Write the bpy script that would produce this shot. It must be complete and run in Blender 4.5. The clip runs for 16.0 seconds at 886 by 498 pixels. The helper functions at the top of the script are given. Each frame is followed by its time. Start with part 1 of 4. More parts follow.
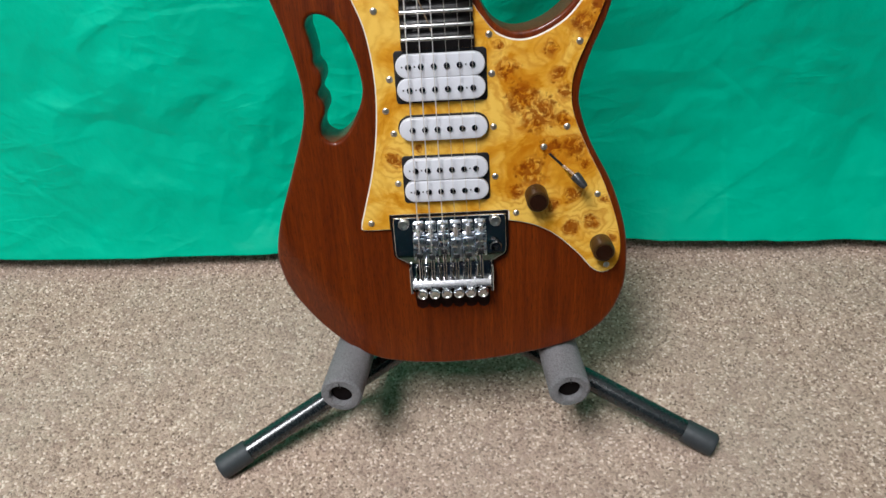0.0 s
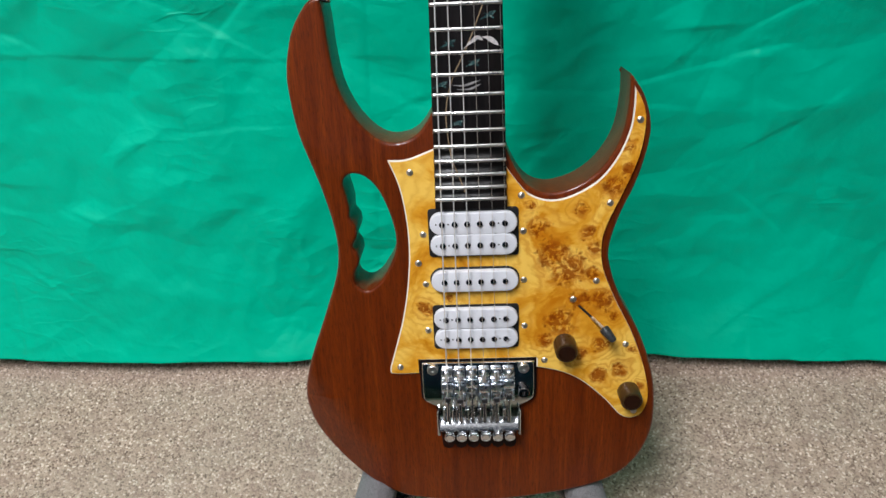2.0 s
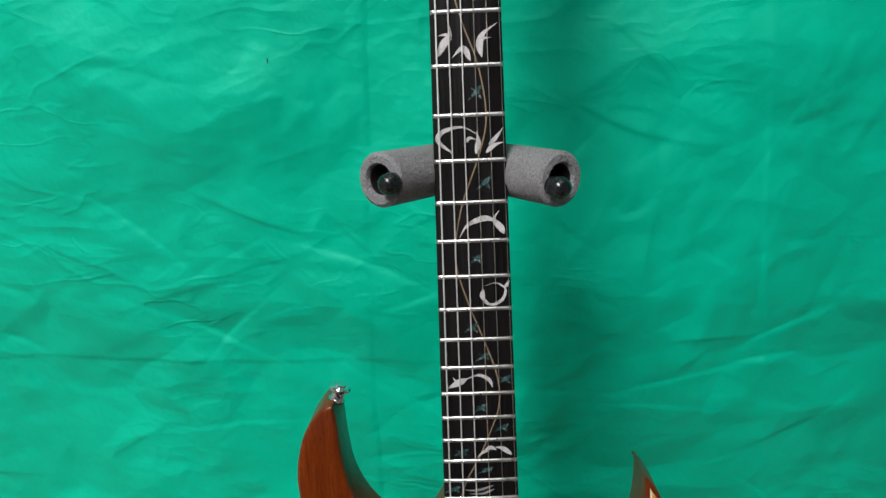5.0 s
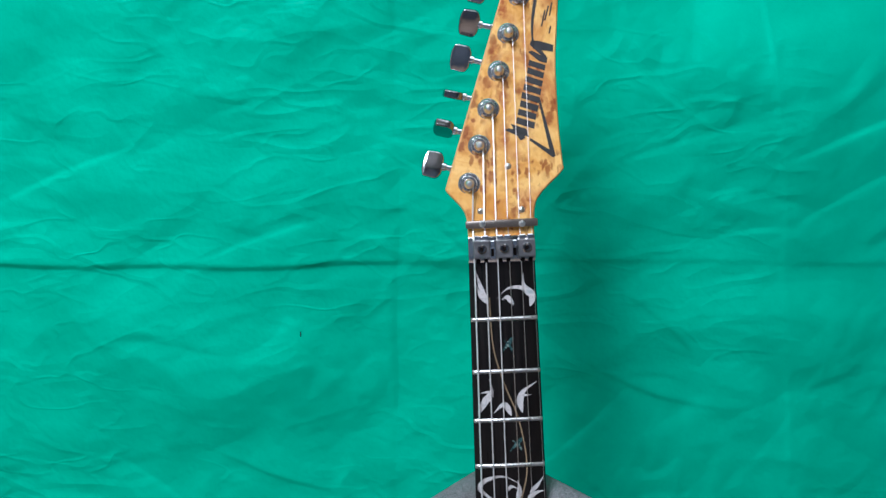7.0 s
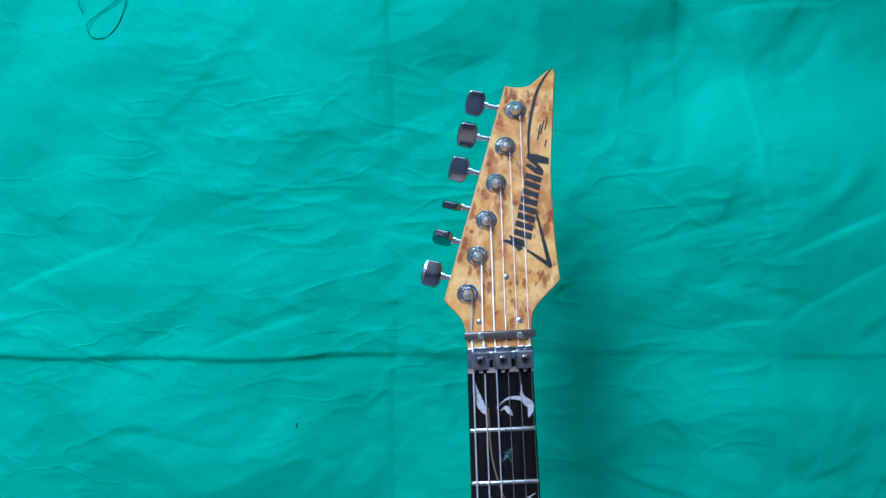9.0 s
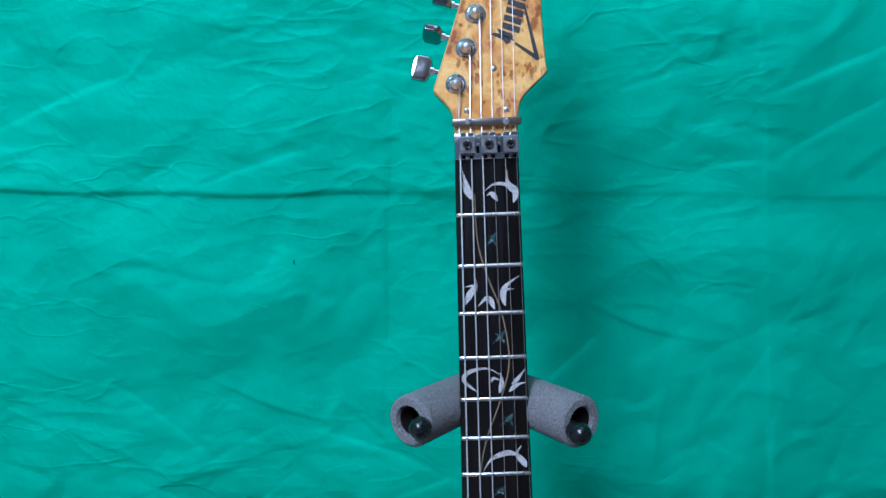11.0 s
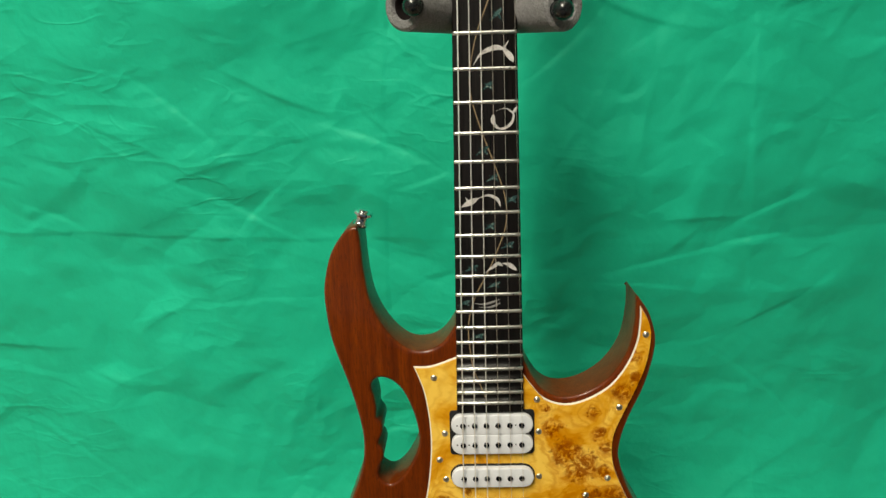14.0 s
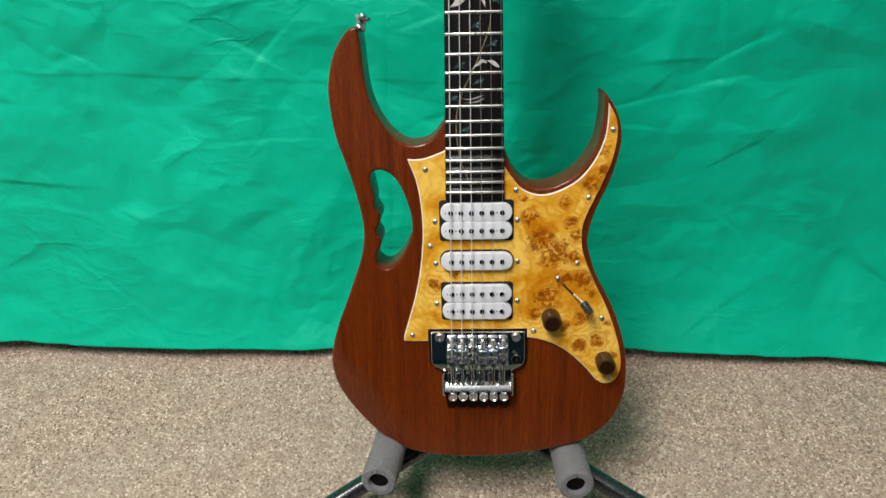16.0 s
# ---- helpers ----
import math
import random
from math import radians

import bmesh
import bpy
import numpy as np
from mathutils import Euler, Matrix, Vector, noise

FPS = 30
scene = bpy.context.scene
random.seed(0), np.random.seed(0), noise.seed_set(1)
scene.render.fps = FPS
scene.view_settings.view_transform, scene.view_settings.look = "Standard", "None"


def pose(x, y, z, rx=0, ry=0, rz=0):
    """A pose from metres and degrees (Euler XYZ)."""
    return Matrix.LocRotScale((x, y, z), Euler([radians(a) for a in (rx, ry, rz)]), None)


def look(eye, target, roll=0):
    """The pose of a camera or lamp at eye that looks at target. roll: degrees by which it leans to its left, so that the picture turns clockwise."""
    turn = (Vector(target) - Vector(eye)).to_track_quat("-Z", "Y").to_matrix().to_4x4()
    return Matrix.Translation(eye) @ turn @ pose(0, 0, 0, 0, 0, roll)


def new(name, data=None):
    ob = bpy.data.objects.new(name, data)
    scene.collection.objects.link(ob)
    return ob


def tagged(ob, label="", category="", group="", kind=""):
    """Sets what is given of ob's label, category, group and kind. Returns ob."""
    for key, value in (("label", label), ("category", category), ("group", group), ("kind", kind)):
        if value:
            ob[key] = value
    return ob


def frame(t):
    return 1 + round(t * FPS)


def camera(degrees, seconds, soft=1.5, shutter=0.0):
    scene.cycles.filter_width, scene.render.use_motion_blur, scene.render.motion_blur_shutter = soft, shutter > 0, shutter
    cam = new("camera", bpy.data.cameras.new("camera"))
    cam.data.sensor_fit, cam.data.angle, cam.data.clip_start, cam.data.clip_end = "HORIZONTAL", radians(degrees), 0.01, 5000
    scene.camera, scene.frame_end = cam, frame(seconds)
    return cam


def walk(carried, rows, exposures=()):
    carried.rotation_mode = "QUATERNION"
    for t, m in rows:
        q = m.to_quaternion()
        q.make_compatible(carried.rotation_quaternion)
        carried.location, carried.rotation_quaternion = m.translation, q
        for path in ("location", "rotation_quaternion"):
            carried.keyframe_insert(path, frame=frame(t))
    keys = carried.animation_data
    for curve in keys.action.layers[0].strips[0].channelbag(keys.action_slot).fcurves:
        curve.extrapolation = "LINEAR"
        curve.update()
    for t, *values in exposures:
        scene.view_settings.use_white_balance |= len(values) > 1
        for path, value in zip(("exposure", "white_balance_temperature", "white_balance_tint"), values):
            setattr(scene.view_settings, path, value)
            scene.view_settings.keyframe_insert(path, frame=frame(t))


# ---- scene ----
cam = camera(63.4, 16.0)
# G carries the guitar's own axes (x across, y into the body, z along the strings, origin at the saddles) into the room
LEAN, FLOOR = 10.0, 0.242
G = pose(0, 0, FLOOR, -LEAN, -0.45, 0)
PATH = [
    (0, (0.013, -0.552, 0.26), (-0.045, 1.239, -0.629), -3.4),
    (0.5, (0.011, -0.543, 0.271), (-0.05, 1.256, -0.601), -3.2),
    (1, (0.008, -0.536, 0.296), (-0.059, 1.277, -0.547), -2.9),
    (1.5, (0.001, -0.531, 0.322), (-0.074, 1.299, -0.48), -2.8),
    (2, (0.0, -0.527, 0.337), (-0.082, 1.323, -0.419), -2.6),
    (2.5, (0.001, -0.523, 0.363), (-0.082, 1.346, -0.345), -2.5),
    (3, (0.005, -0.521, 0.38), (-0.081, 1.371, -0.261), -2.5),
    (3.5, (-0.001, -0.517, 0.41), (-0.076, 1.391, -0.185), -2.4),
    (4, (-0.003, -0.499, 0.443), (-0.064, 1.423, -0.106), -2.4),
    (4.2, (-0.004, -0.489, 0.461), (-0.059, 1.438, -0.074), -2.3),
    (6.3, (-0.021, -0.454, 0.647), (-0.075, 1.524, 0.356), -3.1),
    (6.5, (-0.026, -0.455, 0.663), (-0.069, 1.526, 0.392), -3.1),
    (7, (-0.029, -0.455, 0.699), (-0.065, 1.537, 0.522), -2.7),
    (7.5, (-0.03, -0.459, 0.731), (-0.051, 1.538, 0.632), -2.9),
    (8, (-0.03, -0.461, 0.75), (-0.048, 1.539, 0.708), -2.7),
    (8.2, (-0.033, -0.458, 0.752), (-0.04, 1.542, 0.727), -2.7),
    (10.3, (-0.027, -0.468, 0.674), (-0.049, 1.529, 0.567), -2.3),
    (10.5, (-0.027, -0.47, 0.662), (-0.052, 1.526, 0.537), -2.3),
    (11, (-0.024, -0.479, 0.631), (-0.054, 1.513, 0.459), -2.1),
    (11.5, (-0.022, -0.485, 0.598), (-0.052, 1.502, 0.378), -2.0),
    (12, (-0.014, -0.501, 0.57), (-0.05, 1.481, 0.307), -1.9),
    (12.5, (-0.012, -0.523, 0.541), (-0.049, 1.451, 0.226), -1.8),
    (13, (-0.018, -0.532, 0.504), (-0.066, 1.432, 0.129), -1.9),
    (13.5, (-0.02, -0.536, 0.466), (-0.078, 1.416, 0.033), -1.9),
    (14, (-0.017, -0.547, 0.435), (-0.082, 1.39, -0.058), -1.8),
    (14.5, (-0.016, -0.563, 0.398), (-0.082, 1.358, -0.155), -1.7),
    (15, (-0.009, -0.59, 0.374), (-0.078, 1.314, -0.234), -1.7),
    (15.5, (-0.004, -0.623, 0.351), (-0.076, 1.268, -0.297), -1.6),
    (16, (-0.005, -0.656, 0.339), (-0.081, 1.228, -0.33), -1.4),
]
EXPOSURES = [(0.0, 0.0, 6150, 10), (1.0, 0.0, 6150, 10), (2.0, 0.02, 6150, 10), (4.0, 0.0, 6000, 10), (6.3, -0.14, 6800, 8), (6.5, -0.14, 6600, 8), (7.0, -0.24, 5450, 9), (7.5, -0.32, 4800, 10),
             (8.2, -0.34, 4550, 10), (10.3, -0.38, 4450, 10), (11.0, -0.34, 4650, 10), (11.5, -0.20, 5250, 10), (12.0, -0.12, 6250, 10), (12.5, -0.1, 6450, 10), (13.0, -0.08, 6450, 6),
             (14.0, -0.03, 7800, 0), (14.8, -0.02, 7500, 0), (15.3, 0.02, 6900, 4), (16.0, 0.04, 6550, 6)]
walk(cam, [(t, G @ look(eye, target, roll)) for t, eye, target, roll in PATH], EXPOSURES)

# ---- light of the room ----
world = bpy.data.worlds.new("room_world")
scene.world = world
world.use_nodes = True
world.node_tree.nodes["Background"].inputs[0].default_value = (0.6, 0.65, 0.7, 1)
world.node_tree.nodes["Background"].inputs[1].default_value = 0.005


def lamp(name, eye, target, sx, sy, watts, colour):
    data = bpy.data.lights.new(name, "AREA")
    data.shape, data.size, data.size_y, data.energy, data.color = "RECTANGLE", sx, sy, watts, colour
    ob = new(name, data)
    ob.matrix_world = look(eye, target)
    return ob


lamp("ceiling_lamp_light", (-0.75, -1.35, 2.54), (-0.75, -1.35, 0), 0.66, 1.40, 104, (1.0, 0.98, 0.97))
lamp("ceiling_lamp_light", (0.30, -0.10, 2.54), (0.30, -0.10, 0), 0.56, 1.16, 1.0, (1.0, 0.98, 0.97))
scene.view_settings.exposure = 0.0


# ---- materials ----
def material(name, base=(0.5, 0.5, 0.5), rough=0.5, metal=0.0, coat=0.0, coat_rough=0.1, spec=0.5):
    m = bpy.data.materials.new(name)
    m.use_nodes = True
    b = m.node_tree.nodes["Principled BSDF"]
    b.inputs["Base Color"].default_value = (*base, 1)
    b.inputs["Roughness"].default_value = rough
    b.inputs["Metallic"].default_value = metal
    b.inputs["Coat Weight"].default_value = coat
    b.inputs["Coat Roughness"].default_value = coat_rough
    b.inputs["Specular IOR Level"].default_value = spec
    return m


class Nodes:
    """Short ways to add nodes to a material."""

    def __init__(self, m):
        self.t = m.node_tree
        self.b = self.t.nodes["Principled BSDF"]

    def add(self, kind, **values):
        n = self.t.nodes.new(kind)
        for k, v in values.items():
            n.inputs[k].default_value = v
        return n

    def link(self, a, b):
        self.t.links.new(a, b)

    def coords(self, scale=(1, 1, 1), turn=(0, 0, 0)):
        c, m = self.t.nodes.new("ShaderNodeTexCoord"), self.t.nodes.new("ShaderNodeMapping")
        m.inputs["Scale"].default_value = scale
        m.inputs["Rotation"].default_value = turn
        self.link(c.outputs["Object"], m.inputs["Vector"])
        return m.outputs["Vector"]

    def noise(self, vec, scale, detail=4.0, rough=0.55, distort=0.0):
        n = self.add("ShaderNodeTexNoise", Scale=scale, Detail=detail, Roughness=rough, Distortion=distort)
        self.link(vec, n.inputs["Vector"])
        return n.outputs["Fac"]

    def voronoi(self, vec, scale, rand=1.0):
        n = self.add("ShaderNodeTexVoronoi", Scale=scale, Randomness=rand)
        self.link(vec, n.inputs["Vector"])
        return n

    def ramp(self, fac, *stops):
        n = self.t.nodes.new("ShaderNodeValToRGB")
        e = n.color_ramp.elements
        while len(e) < len(stops):
            e.new(0.5)
        for s, (p, c) in zip(e, stops):
            s.position, s.color = p, (*c, 1) if len(c) == 3 else c
        self.link(fac, n.inputs["Fac"])
        return n.outputs["Color"]

    def mix(self, fac, a, b, mode="MIX"):
        n = self.t.nodes.new("ShaderNodeMix")
        n.data_type, n.blend_type = "RGBA", mode
        for v, i in ((fac, 0), (a, 6), (b, 7)):
            if isinstance(v, (int, float)):
                n.inputs[i].default_value = v
            elif isinstance(v, tuple):
                n.inputs[i].default_value = (*v, 1)
            else:
                self.link(v, n.inputs[i])
        return n.outputs[2]

    def calc(self, op, a, b=0.0, c=0.0):
        n = self.t.nodes.new("ShaderNodeMath")
        n.operation = op
        for i, v in enumerate((a, b, c)):
            if isinstance(v, (int, float)):
                n.inputs[i].default_value = v
            else:
                self.link(v, n.inputs[i])
        return n.outputs[0]

    def spread(self, fac, lo, hi, a=0.0, b=1.0):
        n = self.add("ShaderNodeMapRange")
        for i, v in enumerate((fac, lo, hi, a, b)):
            if i:
                n.inputs[i].default_value = v
            else:
                self.link(v, n.inputs[0])
        return n.outputs[0]

    def bump(self, height, strength, distance):
        n = self.add("ShaderNodeBump", Strength=strength, Distance=distance)
        self.link(height, n.inputs["Height"])
        self.link(n.outputs["Normal"], self.b.inputs["Normal"])

    def set(self, **sockets):
        for k, v in sockets.items():
            self.link(v, self.b.inputs[k.replace("_", " ")])


def mahogany():
    m = material("mahogany", rough=0.34, coat=0.32, coat_rough=0.10, spec=0.2)
    n = Nodes(m)
    fine = n.noise(n.coords((900, 900, 70)), 1, 4, 0.65, 0.25)
    streak = n.noise(n.coords((170, 170, 6)), 1, 4, 0.6, 0.5)
    wide = n.noise(n.coords((20, 20, 4)), 1, 3, 0.5, 0.8)
    pores = n.noise(n.coords((1300, 1300, 130)), 1, 2, 0.5)
    c = n.ramp(streak, (0.3, (0.088, 0.0130, 0.0011)), (0.55, (0.150, 0.0250, 0.0020)), (0.75, (0.212, 0.0405, 0.0032)))
    c = n.mix(n.spread(wide, 0.35, 0.7, 0, 0.45), c, (0.105, 0.0165, 0.0024))
    c = n.mix(n.spread(fine, 0.46, 0.68, 0, 0.55), c, (0.042, 0.0068, 0.0012))
    c = n.mix(n.spread(pores, 0.58, 0.70, 0, 0.62), c, (0.018, 0.0035, 0.001))
    n.set(Base_Color=c, Roughness=n.spread(fine, 0.3, 0.7, 0.28, 0.42))
    n.bump(pores, 0.15, 0.0004)
    return m


# the knots of the pickguard's veneer: across, along the strings, radius, in millimetres
KNOTS = ((110, 168, 9), (122, 180, 5), (86, 149, 5), (92, 130, 5), (52, 136, 8), (46, 154, 3), (66, 112, 12), (99, 117, 5), (120, 198, 4), (76, 98, 13), (96, 94, 6), (88, 70, 7),
         (105, 70, 9), (71, 51, 11), (60, 33, 6), (90, 20, 5), (106, 29, 6), (124, 3, 6), (105, -2, 6), (133, 22, 3), (116, 57, 4), (-39, 65, 6), (-21, 76, 3), (141, -13, 3))


def burl():
    """Amber burl veneer: soft clouds, growth lines that wind round the knots, brown hearts and clusters of small dark eyes."""
    m = material("amber burl veneer", rough=0.22, coat=0.35, coat_rough=0.05, spec=0.35)
    n = Nodes(m)
    v = n.coords((1, 0.0, 1))

    def bent(scale, amount):
        w = n.add("ShaderNodeTexNoise", Scale=scale, Detail=3.0)
        n.link(v, w.inputs["Vector"])
        off = n.t.nodes.new("ShaderNodeVectorMath")
        off.operation = "MULTIPLY_ADD"
        n.link(w.outputs["Color"], off.inputs[0])
        off.inputs[1].default_value = (amount, 0.0, amount)
        n.link(v, off.inputs[2])
        back = n.t.nodes.new("ShaderNodeVectorMath")
        back.operation = "SUBTRACT"
        n.link(off.outputs[0], back.inputs[0])
        back.inputs[1].default_value = (amount / 2, 0.0, amount / 2)
        return back.outputs[0]

    near = bent(70.0, 0.013)
    d = None
    for x, z, r in KNOTS:
        gap = n.t.nodes.new("ShaderNodeVectorMath")
        gap.operation = "DISTANCE"
        n.link(near, gap.inputs[0])
        gap.inputs[1].default_value = (x / 1000, 0.0, z / 1000)
        k = n.calc("DIVIDE", gap.outputs["Value"], r / 1000)
        d = k if d is None else n.calc("SMOOTH_MIN", d, k, 0.35)
    cloud = n.noise(bent(20.0, 0.03), 26, 5, 0.6, 0.5)
    c = n.ramp(cloud, (0.33, (0.50, 0.170, 0.004)), (0.44, (0.70, 0.330, 0.022)), (0.57, (0.87, 0.54, 0.095)))
    # growth lines, packed round the knots and sparse elsewhere
    turn = n.calc("PINGPONG", n.calc("ADD", n.calc("MULTIPLY", d, 2.1), n.calc("MULTIPLY", cloud, 9.0)), 1.0)
    ring = n.calc("MULTIPLY", n.spread(turn, 0.35, 0.95), n.spread(d, 3.6, 1.0, 0.22, 0.62))
    c = n.mix(ring, c, (0.50, 0.165, 0.004))
    # amber halo and brown heart
    soft = n.noise(v, 95, 5, 0.65, 0.8)
    c = n.mix(n.calc("MULTIPLY", n.spread(d, 2.1, 0.7, 0, 0.55), n.spread(soft, 0.36, 0.6)), c, (0.52, 0.150, 0.003))
    heart = n.calc("MULTIPLY", n.spread(d, 1.35, 0.75), n.spread(n.noise(v, 135, 5, 0.65, 1.4), 0.43, 0.52))
    c = n.mix(n.calc("MULTIPLY", heart, 0.85), c, (0.25, 0.052, 0.002))
    # eyes: many in the knots, a few strewn between
    for size, reach, lo in ((170, 1.35, 0.50), (240, 1.6, 0.62)):
        eyes = n.voronoi(bent(170.0, 0.010), size)
        e = n.calc("MULTIPLY", n.spread(eyes.outputs["Distance"], 0.52, 0.20), n.spread(d, reach, reach - 0.35))
        e = n.calc("MULTIPLY", e, n.spread(eyes.outputs["Color"], lo, lo + 0.08))
        c = n.mix(n.calc("MULTIPLY", e, 0.75), c, (0.190, 0.038, 0.0015))
    n.set(Base_Color=c)
    return m


def pale_burl():
    """Pale burl veneer: creamy and amber clouds, pinkish-brown knots and clusters of small upright flecks."""
    m = material("pale burl veneer", rough=0.22, coat=0.35, coat_rough=0.05, spec=0.35)
    n = Nodes(m)
    v = n.coords((1, 0.2, 1))
    cloud = n.noise(v, 26, 4, 0.6, 1.6)
    c = n.ramp(cloud, (0.32, (0.52, 0.225, 0.042)), (0.46, (0.68, 0.36, 0.090)), (0.60, (0.77, 0.47, 0.155)))
    lines = n.noise(n.coords((1, 0.2, 0.45)), 150, 4, 0.6, 2.2)
    c = n.mix(n.spread(lines, 0.52, 0.68, 0, 0.35), c, (0.52, 0.21, 0.045))
    brown = (0.29, 0.066, 0.022)
    blush = n.spread(n.noise(n.coords((1, 0.2, 0.8), (0, 0.4, 0)), 42, 4, 0.6, 0.8), 0.50, 0.64, 0, 0.62)
    c = n.mix(blush, c, (0.44, 0.16, 0.055))
    warp = n.add("ShaderNodeTexNoise", Scale=170.0, Detail=3.0)
    n.link(v, warp.inputs["Vector"])

    def bent(scale):
        off = n.t.nodes.new("ShaderNodeVectorMath")
        off.operation = "MULTIPLY_ADD"
        n.link(warp.outputs["Color"], off.inputs[0])
        off.inputs[1].default_value = (0.006, 0.0, 0.009)
        n.link(n.coords(scale), off.inputs[2])
        return off.outputs[0]

    knots = n.voronoi(bent((1.3, 0.2, 0.75)), 58)
    k = n.calc("MULTIPLY", n.spread(knots.outputs["Distance"], 0.56, 0.26), n.spread(knots.outputs["Color"], 0.47, 0.52))
    k = n.calc("MULTIPLY", k, n.spread(n.noise(v, 260, 3), 0.36, 0.54, 0.2, 1.0))
    c = n.mix(n.calc("MULTIPLY", k, 0.85), c, brown)
    group = n.spread(n.noise(v, 30, 2, 0.5), 0.46, 0.53)
    for size, lo in ((140, 0.44), (240, 0.47)):
        f = n.voronoi(bent((1.25, 0.2, 0.7)), size)
        e = n.calc("MULTIPLY", n.spread(f.outputs["Distance"], 0.56, 0.32), n.spread(f.outputs["Color"], lo, lo + 0.1))
        c = n.mix(n.calc("MULTIPLY", n.calc("MULTIPLY", e, group), 0.75), c, tuple(a * 0.7 for a in brown))
    n.set(Base_Color=c)
    return m


def rosewood():
    m = material("dark rosewood", rough=0.34, spec=0.34)
    n = Nodes(m)
    f = n.noise(n.coords((520, 520, 16)), 1, 4, 0.6, 0.4)
    p = n.noise(n.coords((1500, 1500, 50)), 1, 2)
    c = n.ramp(f, (0.3, (0.0015, 0.0013, 0.0013)), (0.72, (0.0095, 0.007, 0.0068)))
    n.set(Base_Color=c, Roughness=n.spread(f, 0.3, 0.7, 0.27, 0.40))
    n.bump(p, 0.25, 0.0004)
    return m


def pearl():
    m = material("mother of pearl", rough=0.22, coat=0.3)
    n = Nodes(m)
    f = n.noise(n.coords((1, 1, 1)), 190, 4, 0.6, 1.6)
    g = n.noise(n.coords((1, 1, 1)), 420, 2)
    c = n.ramp(f, (0.3, (0.24, 0.235, 0.24)), (0.5, (0.58, 0.54, 0.53)), (0.7, (0.34, 0.37, 0.38)))
    n.set(Base_Color=n.mix(n.spread(g, 0.55, 0.75, 0, 0.4), c, (0.62, 0.52, 0.49)))
    return m


def abalone():
    m = material("abalone shell", rough=0.22, coat=0.3)
    n = Nodes(m)
    f = n.noise(n.coords((1, 1, 1)), 330, 3, 0.6, 1.5)
    n.set(Base_Color=n.ramp(f, (0.34, (0.010, 0.022, 0.024)), (0.54, (0.035, 0.085, 0.085)), (0.70, (0.26, 0.30, 0.26))))
    return m


def cloth():
    m = material("green non-woven cloth", rough=0.55, spec=0.22)
    n = Nodes(m)
    v = n.coords((1, 1, 1))
    fine = n.noise(v, 900, 2)
    blotch = n.noise(v, 9, 5, 0.65)
    c = n.ramp(blotch, (0.3, (0.0008, 0.41, 0.25)), (0.7, (0.0010, 0.50, 0.312)))
    n.set(Base_Color=n.mix(n.spread(fine, 0.35, 0.65, 0, 0.25), c, (0.0008, 0.38, 0.228)))
    # crumpled facets of several sizes
    w = n.coords((0.8, 1, 1.2), (0, 0.5, 0))
    h = n.calc("MULTIPLY", n.voronoi(w, 8.0).outputs["Distance"], 0.0026)
    h = n.calc("ADD", h, n.calc("MULTIPLY", n.voronoi(n.coords((1, 1, 0.7), (0, -0.4, 0)), 15.0).outputs["Distance"], 0.0014))
    h = n.calc("ADD", h, n.calc("MULTIPLY", n.noise(w, 9, 2, 0.5), 0.0042))
    # thin winding creases in patches
    patch = n.spread(n.noise(v, 5, 2), 0.42, 0.62)
    for turn, sc, hi in ((0.75, 6.0, 0.0006), (-0.7, 8.0, 0.0006), (-0.2, 13.0, 0.0004), (1.2, 19.0, 0.0003)):
        line = n.calc("ABSOLUTE", n.calc("SUBTRACT", n.noise(n.coords((0.6, 1, 1.25), (0, turn, 0)), sc, 2, 0.5, 0.4), 0.5))
        h = n.calc("ADD", h, n.calc("MULTIPLY", n.calc("MULTIPLY", n.spread(line, 0.045, 0.0), patch), hi))
    h = n.calc("ADD", h, n.calc("MULTIPLY", n.noise(v, 34, 3, 0.6), 0.0013))
    h = n.calc("ADD", h, n.calc("MULTIPLY", fine, 0.00003))
    n.bump(h, 1.0, 1.18)
    return m


def carpet(tuft=False):
    m = material("loop carpet" + (" tufts" if tuft else ""), rough=0.95, spec=0.1)
    n = Nodes(m)
    v = n.coords((1, 1, 1))
    if tuft:
        r = n.t.nodes.new("ShaderNodeNewGeometry").outputs["Random Per Island"]
    else:
        r = n.calc("FRACT", n.calc("MULTIPLY", n.voronoi(v, 330).outputs["Color"], 1.0))
    c = n.ramp(r, (0.0, (0.138, 0.094, 0.074)), (0.2, (0.30, 0.219, 0.170)), (0.5, (0.43, 0.323, 0.250)), (0.8, (0.51, 0.392, 0.310)), (1.0, (0.78, 0.66, 0.56)))
    big = n.noise(v, 5, 3)
    mid = n.noise(v, 42, 4, 0.65)
    c = n.mix(n.spread(big, 0.4, 0.7, 0, 0.3), c, (0.36, 0.32, 0.265))
    c = n.mix(n.spread(mid, 0.48, 0.68, 0, 0.55), c, (0.30, 0.215, 0.175))
    n.set(Base_Color=c)
    n.bump(n.noise(v, 700, 3), 0.5, 0.002)
    return m


